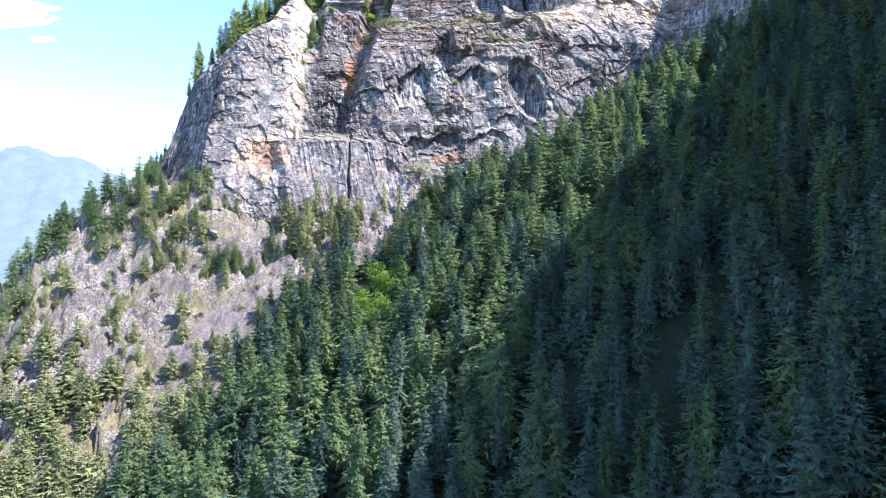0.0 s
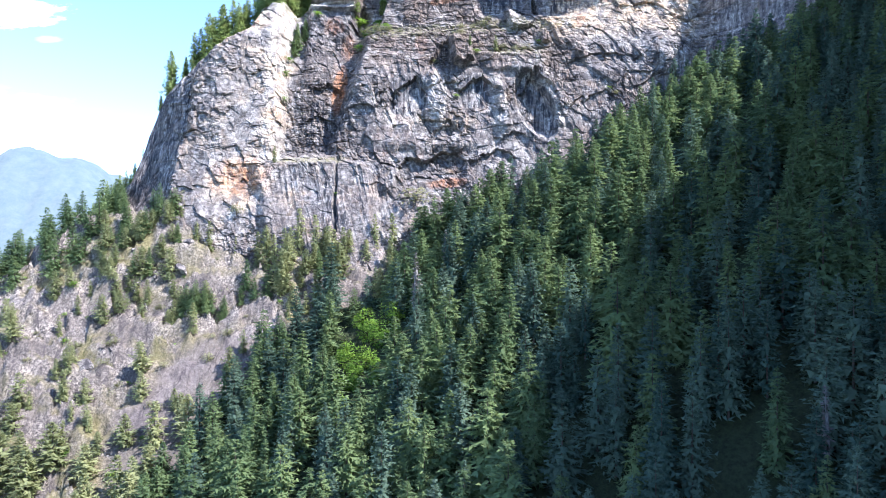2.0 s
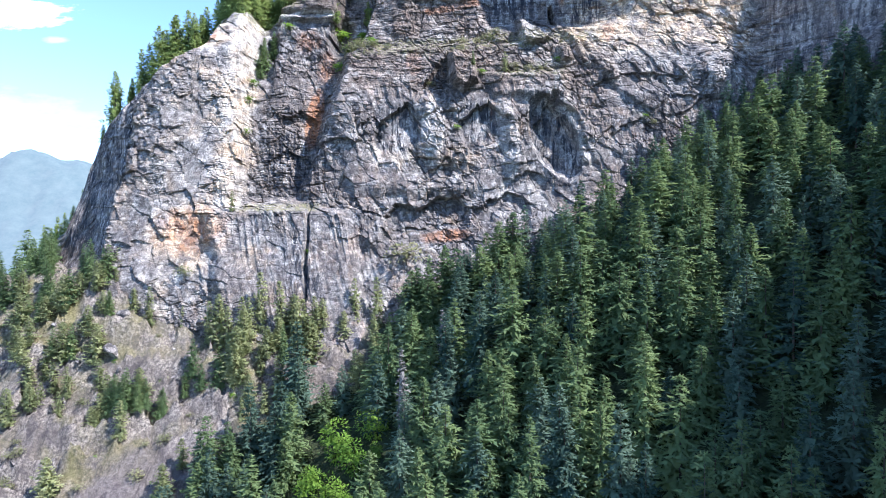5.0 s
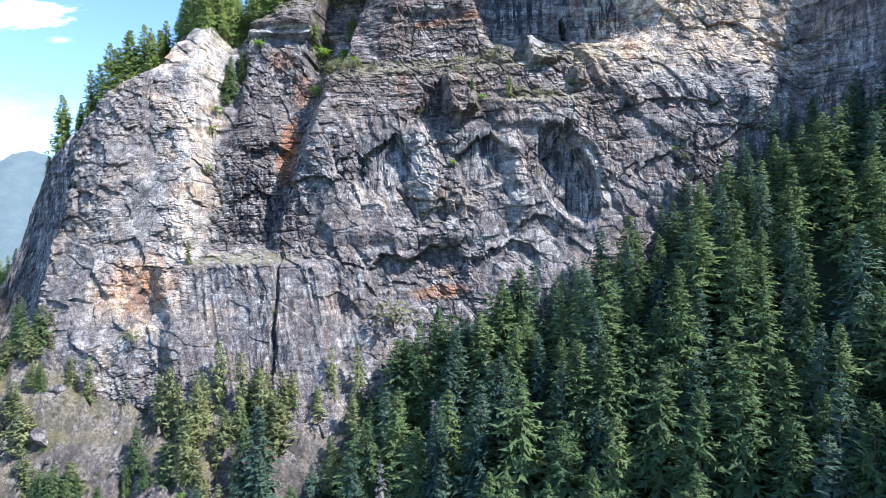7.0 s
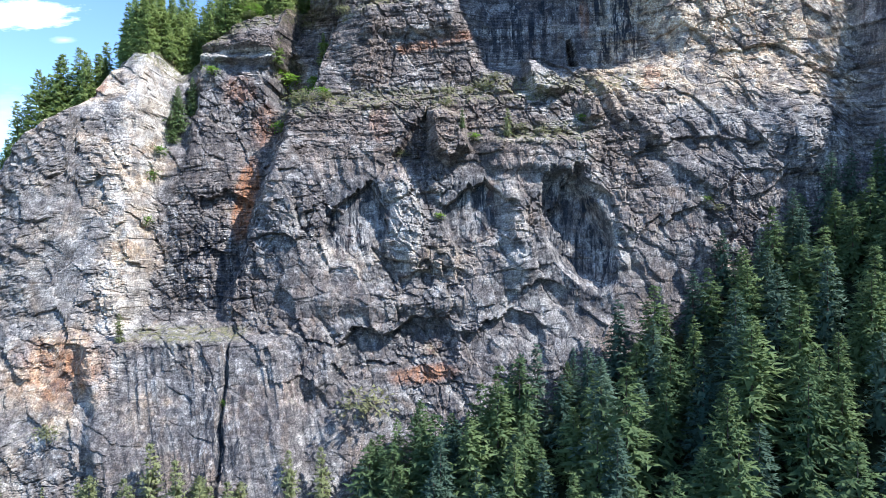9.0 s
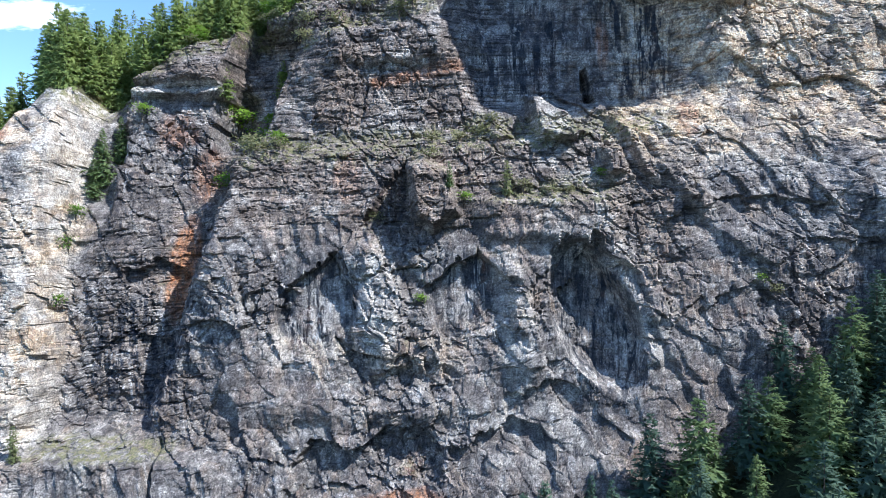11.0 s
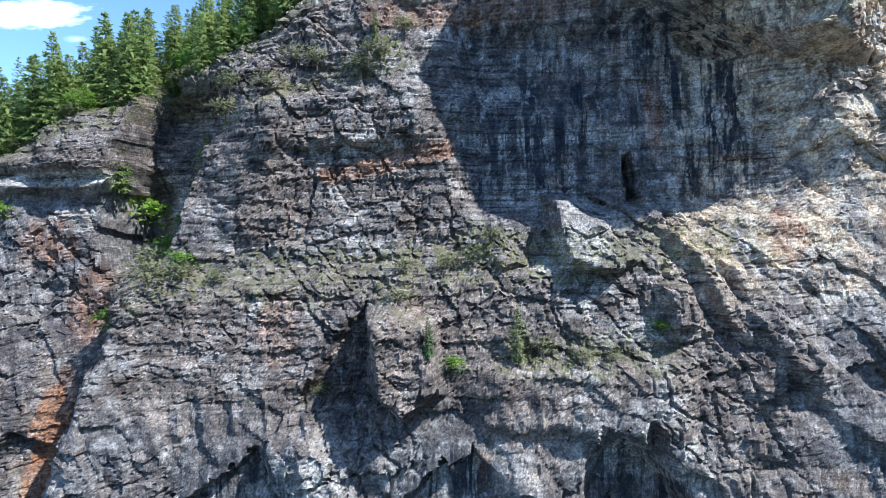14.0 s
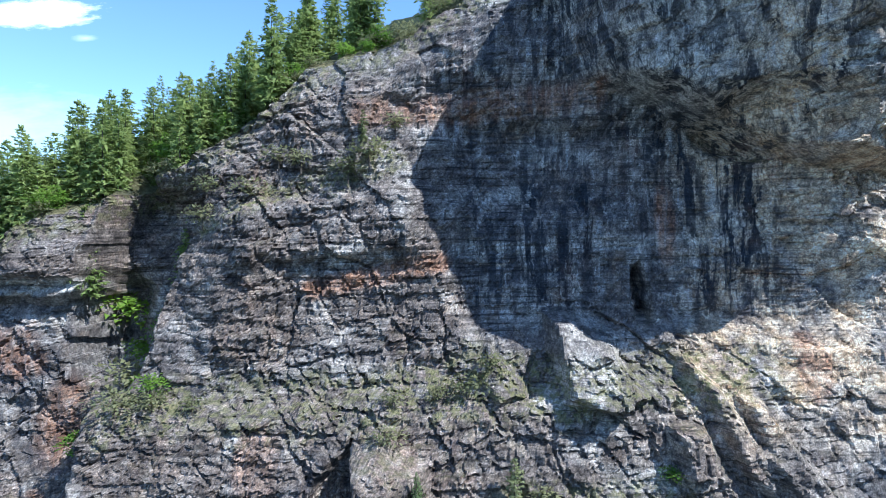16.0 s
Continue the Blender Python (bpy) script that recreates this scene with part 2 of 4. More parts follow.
    c = m.mix(m.ramp(seams, [(0.34, 0.75), (0.42, 0.0)]), c, (0.05, 0.048, 0.056))
    c = m.mix(m.calc("MULTIPLY", cracks(0.2, 0.8, 0.018), 0.6), c, (0.035, 0.034, 0.04))
    c = m.mix(m.calc("MULTIPLY", cracks(0.55, 1.1, 0.04), 0.3), c, (0.05, 0.048, 0.054))
    moss = m.calc("MULTIPLY", m.layer("moss"), m.ramp(m.noise(flat, 0.8, 8, 0.7), [(0.45, 0.0), (0.57, 1.0)]))
    c = m.mix(m.calc("MULTIPLY", moss, 0.9), c, m.mix(m.ramp(fine, [(0.4, 0.0), (0.6, 1.0)]), (0.085, 0.10, 0.035), (0.29, 0.26, 0.14)))
    m.bump(m.mix(0.4, fine, m.mix(0.5, beds, chips.outputs["Color"])), 0.32, 1.0)
    return m.done(c)


def ground_material():
    m = Nodes("forest_floor", 0.95)
    flat = m.coords()
    n1, n2 = m.noise(flat, 0.12, 6, 0.6), m.noise(flat, 1.1, 10, 0.78)
    rock = m.ramp(n2, [(0.40, (0.085, 0.074, 0.07)), (0.48, (0.255, 0.225, 0.203)), (0.54, (0.385, 0.338, 0.295)), (0.62, (0.58, 0.515, 0.435))])
    cr = m.nt.nodes.new("ShaderNodeTexVoronoi")
    cr.feature = "DISTANCE_TO_EDGE"
    cr.inputs["Scale"].default_value = 0.3
    m.put(cr.inputs["Vector"], m.mix(0.2, m.coords(1.0, 0.6, 0.6), m.warp(flat)))
    rock = m.mix(m.calc("MULTIPLY", m.ramp(cr.outputs["Distance"], [(0.0, 1.0), (0.05, 0.0)]), 0.6), rock, (0.05, 0.045, 0.045))
    rock = m.mix(m.ramp(n1, [(0.45, 0.0), (0.62, 0.55)]), rock, (0.21, 0.175, 0.15))
    fall = m.noise(m.coords(1.0, 0.4, 0.4), 0.3, 9, 0.7, 1.0)
    rock = m.mix(m.ramp(fall, [(0.38, 0.75), (0.50, 0.0)]), rock, (0.085, 0.073, 0.077))
    rock = m.mix(m.ramp(fall, [(0.60, 0.0), (0.72, 0.6)]), rock, (0.34, 0.31, 0.295))
    rock = m.mix(m.ramp(m.noise(flat, 0.045, 6, 0.62, 0.8), [(0.5, 0.0), (0.62, 0.5)]), rock, (0.10, 0.086, 0.086))
    rock = m.mix(m.calc("MULTIPLY", m.layer("worn"), 0.7), rock, m.mix(m.ramp(fall, [(0.38, 0.0), (0.62, 1.0)]), (0.085, 0.07, 0.075), (0.24, 0.205, 0.20)))
    dry = m.mix(m.ramp(n2, [(0.35, 0.0), (0.65, 1.0)]), (0.10, 0.105, 0.04), (0.34, 0.29, 0.16))
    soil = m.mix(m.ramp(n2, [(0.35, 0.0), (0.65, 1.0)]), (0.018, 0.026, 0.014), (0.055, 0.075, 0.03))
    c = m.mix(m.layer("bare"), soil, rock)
    c = m.mix(m.calc("MULTIPLY", m.layer("grass"), m.ramp(n1, [(0.36, 0.1), (0.55, 1.0)])), c, dry)
    m.bump(n2, 1.2, 1.0)
    return m.done(c)


def foliage_material(name, dark, light, spread=0.5):
    m = Nodes(name, 0.75)
    vary = m.mix(m.random(), dark, light)
    tuft = m.mix(m.calc("MULTIPLY", m.island(), spread), vary, light)
    m.bsdf.inputs["Specular IOR Level"].default_value = 0.2
    m.done(tuft)
    thin, both = m.nt.nodes.new("ShaderNodeBsdfTranslucent"), m.nt.nodes.new("ShaderNodeMixShader")
    m.put(thin.inputs["Color"], tuft)
    both.inputs["Fac"].default_value = 0.45
    m.nt.links.new(m.bsdf.outputs[0], both.inputs[1])
    m.nt.links.new(thin.outputs[0], both.inputs[2])
    m.nt.links.new(both.outputs[0], m.nt.nodes["Material Output"].inputs["Surface"])
    return m.mat


def bark_material(name, a, b):
    m = Nodes(name, 0.9)
    n = m.noise(m.coords(4, 4, 0.6), 2.0, 6, 0.65)
    m.bump(n, 0.03)
    return m.done(m.mix(n, a, b))


ROCK = rock_material("cliff_rock")
GROUND = ground_material()
NEEDLES = foliage_material("fir_needles", (0.076, 0.133, 0.066), (0.2, 0.27, 0.115))
# spruce green with the shaded hillside's blue mixed into the colour
NEEDLES_SHADE_BLUE = foliage_material("spruce_shade_needles", (0.042, 0.088, 0.07), (0.15, 0.22, 0.155))
NEEDLES_DRY = foliage_material("pine_needles", (0.18, 0.215, 0.10), (0.35, 0.375, 0.185))
NEEDLES_DEAD = foliage_material("dead_needles", (0.16, 0.085, 0.06), (0.24, 0.13, 0.09))
NEEDLES_BRIGHT = foliage_material("hemlock_needles", (0.17, 0.24, 0.075), (0.36, 0.43, 0.15))
LEAVES = foliage_material("broad_leaves", (0.10, 0.20, 0.03), (0.24, 0.37, 0.06))
SCRUB = foliage_material("scrub_leaves", (0.15, 0.17, 0.08), (0.30, 0.30, 0.16))
SCRUB_RED = foliage_material("red_scrub", (0.14, 0.05, 0.035), (0.24, 0.09, 0.06))
BARK = bark_material("bark", (0.055, 0.042, 0.034), (0.15, 0.125, 0.105))
BARK_GREY = bark_material("dead_wood", (0.12, 0.115, 0.11), (0.24, 0.23, 0.215))

# ---- the shape of the land, heights from the first eye ----
RIM_X = (-330, -230, -196, -165, -150, -146, -140, -133, -127, -118, -110, -102, -94, -87, -84, -72, -68, -60, -50, -34, -18, -7, 7, 18, 40, 70, 104, 112, 119, 130, 140, 150, 174, 200, 262)
RIM_Z = (-70, -22, 20, 40, 46, 52, 69, 86, 93, 97, 104, 110, 115, 119, 127, 128, 124, 131, 138, 143, 151, 161, 165, 172, 182, 180, 166, 150, 141, 143, 150, 160, 190, 226, 230)
WALL_Z = (-60, 0, 10, 40, 57, 91, 100, 106, 117, 125, 132, 155, 190, 230)
WALL_Y = (250, 274, 279.5, 290.5, 295, 298.5, 300.5, 302.5, 306.5, 308.5, 309.5, 313, 317, 322)

CREST_Y = (-100, 34, 80, 125, 160, 205, 267, 320)
CREST_Z = (236, 231, 231, 218, 201, 210, 246, 250)


EDGE_Z = (0, 30, 42, 60, 74, 88, 99, 104, 110, 123, 140)
EDGE_X = (-118, -116, -114, -112, -109, -106, -102, -98, -86.5, -79.5, -74)
FOOT_X = (-230, -200, -183, -165, -150, -118, -103, -92, -80, -50, -30)
FOOT_Z = (-35, -4, 12, 24, 31, 30, 27, 17, 13, 11, 14)


def flank_edge(z):
    """Where the sunlit face ends and the flank turns away."""
    return np.interp(z, EDGE_Z, EDGE_X)


def upper_rise(x, d):
    """How the slope above the edge climbs with the distance behind it."""
    t = np.clip((x + 150) / 50, 0, 1)
    return np.minimum(d, 130) * (0.67 * t * t * (3 - 2 * t) - 0.25) - 1.15 * np.clip(d - 130, 0, None)


def rim(x):
    return np.interp(x, RIM_X, RIM_Z)


def roof_lip(x):
    """Height of the edge of the great overhang."""
    return 156.5 - 0.48 * np.clip(x - 38, 0, 26)


def cliff_depth(x, z):
    """Distance of the rock face ahead of the first eye, large forms only."""
    y = np.interp(z, WALL_Z, WALL_Y)
    top = rim(x)
    jag, _ = blocks(x / 3.1 + z / 9, z / 4.2, 7, 0.8)
    x, z = x + 1.5 * fbm(x / 9, z / 9, 11, 3, 0.5) + 0.7 * jag, z + 1.2 * fbm(x / 9, z / 9, 23, 3, 0.5) - 0.6 * jag
    wob = 2.5 * vnoise(x / 9.0, z / 14.0, 3)
    # flank that turns away to the valley
    edge = flank_edge(z)
    away = np.clip(edge - x + 0.7 * wob, 0, None)
    y += 0.8 * away
    y -= 3.6 * step(-2.0, 1.5, x - edge - 0.7 * wob) * (1 - step(6, 26, x - edge)) * span(z, 20, 130, 10)
    # buttress swells a little
    y -= 2.5 * span(x, -103, -72, 8) * span(z, 20, 112, 10)
    # gully right of the buttress
    left, right = -71.0 - 0.08 * np.clip(80 - z, 0, 30), -41 + 0.28 * np.clip(z - 85, -25, 18)
    inside = step(left - 1.2, left + 1.6, x + 0.4 * wob) * (1 - step(right - 4.5, right + 3.0, x + 0.4 * wob))
    y += 7.6 * inside * span(z, 55, 128, 3.0)
    y += 4.5 * inside * span(z, 62, 112, 6) * step(-58, -44, x)
    # chimney along the buttress, choked with trees
    y += 4.0 * span(x, -69, -62, 1.5) * span(z, 100, 134, 5)
    # slab below the ledge
    slab = span(x + 0.25 * (z - 30), -74, -27, 3.0)
    y -= 4.5 * slab * (1 - step(50.5, 53.5, z + 0.6 * wob))
    y += 2.2 * (1 - np.clip(np.abs(x + 44 + 0.03 * (z - 30)) / 1.1, 0, 1)) * span(z, 14, 53, 2)
    # rounded brow of the slab, and the undercut above the trees
    y -= 1.6 * oval(x, z, -25, 46, 7.5, 7.5, 0, 2.0)
    y += scoop(x, z, -4, 57, 15, 15, 3.4)
    y += scoop(x, z, 22, 58, 10, 13, 2.4)
    y -= 1.4 * span(x, -24, 14, 4) * span(z, 58, 63, 2.5)
    # overhung blocks in the gully
    y += scoop(x, z, -52, 90, 6, 9, 2.4) + scoop(x, z, -56, 75, 6, 8, 1.6)
    # three hollows with their lips
    y += scoop(x, z, 38.0, 95, 8.5, 34, 2.6, 0.36) + 3.8 * oval(x, z, 39.8 + 0.05 * (90 - z), 77.5, 7.0 + 0.5 * wob, 14.5, 17, 4)
    y -= 1.3 * band(x, z, 45, 91, 52, 70, 2.2, 1.2)
    y += scoop(x, z, 15.5, 91, 8.5, 20, 3.0, 0.1)
    y += scoop(x, z, -14, 90, 8.5, 22, 2.6) + scoop(x, z, -24, 86, 4, 12, 1.2)
    y -= 1.8 * oval(x, z, -1.5, 80, 4.5, 15, 6, 1.6)
    y -= 1.4 * oval(x, z, 25.5, 78, 4.0, 15, 8, 1.6)
    y += scoop(x, z, 4, 70, 9, 9, 1.1) + scoop(x, z, 30, 66, 8, 10, 1.2)
    # overhangs on the wall beside the arch
    y += scoop(x, z, 72, 102, 14, 9, 1.5) + scoop(x, z, 94, 92, 12, 14, 1.4) + scoop(x, z, 70, 84, 9, 11, 1.3)
    # buttress between hollows and the orange gully
    y -= 2.0 * oval(x, z, -31, 82, 8, 22, 6, 1.5)
    # terrace with grass, the nose below it and the blocks
    y += 3.4 * step(111.5, 116.0, z - 0.06 * x + wob * 0.5) * span(x, -40, 58, 6)
    y -= wedge(x, z, [(3.0, 108.5), (7.5, 110.5), (13, 107), (14.5, 98), (9, 94), (4.5, 97.5)], 3.2, 6.5, -0.35)
    y -= 2.0 * span(x, 18, 46, 4) * span(z, 93, 101.5, 1.5)
    y -= wedge(x, z, [(28.0, 124.3), (32.5, 124.5), (38.5, 120), (41.8, 114.5), (37, 112.5), (31, 114), (28.6, 119.5)], 3.2, 4.8, -0.25)
    y -= wedge(x, z, [(41.5, 112), (46.5, 112), (48.5, 106), (43, 105)], 3.0, 3.0, -0.3)
    y -= wedge(x, z, [(19, 117), (21.5, 121), (25, 115), (22, 113)], 2.5, 2.6, -0.2)
    y -= wedge(x, z, [(44.5, 119), (47, 119), (56.5, 106), (55, 103), (51, 106)], 2.4, 2.4, -0.15)
    y -= wedge(x, z, [(51, 115), (54.5, 114), (64, 102), (60.5, 99.5), (55, 106)], 2.2, 2.0, -0.1)
    y -= wedge(x, z, [(57, 102.5), (63, 102.5), (82, 92), (76, 87), (63, 94)], 1.2, 1.2, -0.05)
    y += wedge(x, z, [(3.6, 111), (5.0, 95.5), (-7.0, 95.5)], 2.5, 3.2)
    # deep notch under the rim, left
    y += 13.0 * span(x - 0.3 * (z - 128) - 0.5 * wob, -39.0, -25.5, 1.6) * span(z, 114, 143, 4)
    # pale ledge and the beds set back above it
    y += 3.0 * step(127.3, 129.0, z + 0.3 * wob) * span(x, -69, -38, 2.0)
    y -= 2.5 * oval(x, z, -15, 132, 7, 15, 0, 1.4)
    # shallow roof with a pale lip
    y -= 1.8 * span(x, -16, 12, 3) * span(z - 0.12 * x, 132.5, 141, 1.2)
    # the great alcove and the bulge that hangs over it
    alcove = step(13, 20, x) * (1 - step(55, 75, x + 0.35 * (z - 140)))
    y += 3.6 * alcove * span(z, 122, 152, 2.5)
    y += 2.5 * step(-2, 14, x) * (1 - step(30, 45, x)) * span(z, 140, 158, 4)
    lip = roof_lip(x) + 0.5 * wob
    hang = step(31 + 0.25 * (165 - z), 42 + 0.25 * (165 - z), x) * (1 - step(64, 80, x))
    y -= (10.5 * step(lip - 1.2, lip + 1.2, z) + 0.5 * np.clip(z - lip - 1.0, 0, 25)) * hang
    y += 3.5 * oval(x, z, 58.5, 149.5, 7.5, 4.0, -10, 3)
    y += wedge(x, z, [(41.4, 130.5), (42.8, 131), (44.6, 127), (44.3, 122.5), (41.2, 122.5)], 4.0, 5.0)
    y -= 1.2 * oval(x, z, 68, 136, 6, 9, 25, 1.4)
    # towards the shaded wall that comes forward
    y -= 1.35 * np.clip(x - 114 + wob, 0, 60)
    y -= 3.0 * oval(x, z, 98, 104, 9, 12, 0, 1.5)
    # upper edge leans back
    y += 0.55 * np.clip(z - top + 7, 0, None)
    return y


def bedding(x, z):
    """How plainly the beds of the rock show."""
    b = span(z, 95, 113, 3) * span(x, -42, 8, 6) + 0.7 * span(z, 95, 121, 4) * span(x, 0, 64, 8) + 0.75 * span(z, 113, 160, 5) * (1 - step(15, 30, x)) * step(-40, -30, x)
    b += span(z, 128, 146, 2) * span(x, -72, -34, 3) + 0.7 * span(z, 55, 100, 8) * span(x, -66, -42, 4) + 0.7 * span(x, 14, 66, 4) * 0.7 * step(121, 125, z) * (1 - step(-2, 1, z - roof_lip(x)) * step(34, 42, x)) + 0.15 * span(x, 60, 116, 6)
    return np.clip(b, 0, 1)


def cliff_relief(x, z, y):
    """Beds, joints and broken facets of the rock, in metres."""
    u = x + 0.75 * (y - 300)
    bend = z + 2.4 * vnoise(u / 34, z / 34, 41) - 0.04 * x
    bedded = bedding(x, z)
    wx, wz = u + 1.2 * fbm(u / 11, z / 11, 43, 3), bend + 0.9 * fbm(u / 11, z / 11, 47, 3)
    big, joint = blocks(wx / 6.5 + 0.25 * wz / 6.5, wz / 8.0 - 0.1 * wx / 8, 51, 1.3)
    mid, joint2 = blocks((wx + 0.3 * wz) / 2.3, (wz - 0.12 * wx) / 3.8, 61, 1.3)
    mid2, joint6 = blocks((wx - 0.12 * wz) / 4.4, (wz + 0.08 * wx) / 1.7, 63, 1.0)
    small, joint3 = blocks(wx / 0.9, wz / 1.2, 71, 1.4)
    beds, joint4 = blocks(wx / 6.0, bend / 1.25, 81, 0.35)
    thin, joint5 = blocks(wx / 2.6, bend / 0.55, 91, 0.3)
    smoothish = np.clip(span(x, 16, 60, 6) * step(122, 126, z) + oval(x, z, 41, 76, 8, 16, 17, 3) + oval(x, z, -14, 81, 8, 7) + oval(x, z, 15, 82, 8, 9) + 0.8 * span(x, -72, -18, 4) * span(z, 8, 51, 3), 0, 1)
    flank = np.clip(step(0, 6, flank_edge(z) - x) + step(114, 124, x), 0, 1)
    broken = 0.35 + 1.0 * step(-0.25, 0.3, fbm(u / 16, z / 16, 49, 4))
    calm = span(x, -108, -68, 6) * span(z, 30, 126, 8)
    keep = (1 - 0.65 * smoothish) * (1 - 0.6 * flank)
    rough = keep * broken * (1 - 0.25 * calm)
    r = 1.25 * big * keep * (1 - 0.55 * bedded) + (0.55 * mid + 0.5 * mid2) * rough * (1 - 0.6 * bedded) + 0.2 * small * rough
    r += (0.05 + 0.62 * bedded) * beds * (0.5 + 0.5 * broken) + (0.03 + 0.26 * bedded) * thin
    r += 0.5 * (joint < 0.05) * rough + 0.32 * (joint2 < 0.07) * rough + 0.3 * (joint4 < 0.07) * bedded
    r += 1.1 * fbm(u / 18, z / 18, 101, 4, 0.5) - 0.3 * np.abs(fbm(u / 5, z / 7, 103, 4, 0.5)) * rough
    ribs = np.abs(vnoise(u / 2.3, z / 22, 111)) * 1.3 + np.abs(vnoise(u / 1.0, z / 12, 113)) * 0.5
    columns = np.clip(span(z, 92, 98, 1.5) * span(x, -28, 30, 6) + 0.8 * span(z, 96, 106, 2) * span(x, 50, 112, 6) + 0.4 * smoothish + 0.3 * span(x, -72, -18, 4) * span(z, 8, 51, 3), 0, 1)
    r += columns * (ribs * 1.5 - 0.4)
    r *= 1 - 0.5 * step(116, 126, x)
    return r


def ground_height(x, y):
    """Height of the forest slope, the bare slabs and the far-side drop, from the first eye."""
    near = 20 + 0.54 * (np.minimum(y, 290) - 217) + 0.62 * (x - 53) - 0.25 * np.clip(y - 250, 0, 45)
    slab = -18 + 1.08 * (np.minimum(y, 269) - 252) + 0.35 * np.clip(y - 269, 0, 13) + 0.1 * np.clip(y - 282, 0, 36) - 0.8 * np.clip(y - 350, 0, None)
    far = np.interp(x, (-150, -112, -95), (304, 283, 276))
    slab += (np.interp(x, FOOT_X, FOOT_Z) - 5) * step(264, far, y)
    slab -= 0.9 * np.clip(-x - 168, 0, None) * (1 - step(264, far, y))
    k = 6.0
    z = k * np.logaddexp(near / k, slab / k)
    # the mountain to the right, that shades the forest
    foot = np.minimum(0.727 * y + 22, 138)
    rise = np.clip((x - foot) / (200 - foot), 0, 1) ** 1.4
    z = z * (1 - rise) + np.interp(y, CREST_Y, CREST_Z) * rise
    z -= 1.5 * np.clip(x - 215, 0, None)
    floor = -114.0
    z = floor + 8.0 * np.logaddexp(0, (z - floor) / 8.0) - 1.5
    return z


def benches(x, y):
    """Ledges across the bare slope: the offset of the surface, and how level it lies."""
    s = (ground_height(x, y) + 9 * fbm(x / 26, y / 26, 251, 3)) / 8.0
    f = s - np.floor(s)
    return (step(0.5, 0.95, f) - f), 1 - step(0.40, 0.55, f)


def worn_slab(x, y):
    """The long smooth slab that breaks the ledges."""
    return oval(x, y, -84, 236, 27, 19, 35, 2.5)


def ground_relief(x, y, bare):
    a, j = blocks(x / 8 + y / 30, y / 6.5, 201, 3.2)
    b, j2 = blocks(x / 3.2, y / 2.4, 211, 2.6)
    c, j3 = blocks((x + y) / 2.2, (y - x) / 1.3, 215, 1.2)
    flat, _ = benches(x, y)
    worn = worn_slab(x, y)
    amp = 2.0 + 6.0 * step(-0.15, 0.35, fbm(x / 20, y / 16, 253, 3))
    r = bare * (1 - 0.85 * worn) * (amp * flat + 2.8 * a + 1.5 * b + 0.5 * c + 2.4 * fbm(x / 14, y / 9, 223, 4, 0.5))
    r += 3.0 * fbm(x / 30, y / 30, 221, 5) + bare * span(y, 262, 300, 5) * 5.0 * fbm(x / 13, y / 9, 227, 4)
    r += 0.35 * bare * worn * (b + c) - 1.2 * bare * worn
    return r


def bareness(x, y):
    edge = -60 + 0.69 * np.minimum(y - 252, 0) + 36 * step(257, 268, y) + 12 * vnoise(x / 22, y / 22, 231)
    return (1 - step(edge - 6, edge + 6, x)) * step(120, 150, y)


def ground_at(x, y):
    ax, ay = np.array([float(x)]), np.array([float(y)])
    return EYE + float((ground_height(ax, ay) + ground_relief(ax, ay, bareness(ax, ay)))[0])


# ---- the land ----
def build_ground():
    xs = np.concatenate([np.arange(-420, -215, 6.0), np.arange(-215, -30, 0.8), np.arange(-30, 200, 2.0), np.arange(200, 430, 6.0)])
    ys = np.concatenate([np.arange(-260, 110, 6.0), np.arange(110, 300, 0.8), np.arange(300, 460, 5.0)])
    x, y = np.meshgrid(xs, ys)
    bare = bareness(x, y)
    z = ground_height(x, y) + ground_relief(x, y, bare)
    grass = np.clip(np.clip(fbm(x / 14, y / 14, 241) * 2.4 + 0.05, 0, 1) * (0.08 + 0.92 * bare) + 0.45 * span(y, 271, 283, 3) * span(x, -108, -40, 5) * bare + 0.55 * bare * benches(x, y)[1] * step(-0.1, 0.25, fbm(x / 10, y / 10, 261, 3)), 0, 1)
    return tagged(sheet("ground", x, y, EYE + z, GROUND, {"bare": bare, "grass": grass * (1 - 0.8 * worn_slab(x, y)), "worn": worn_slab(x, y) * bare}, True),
                  "steep forest floor with bare grey rock slabs", "ground", kind="structure")


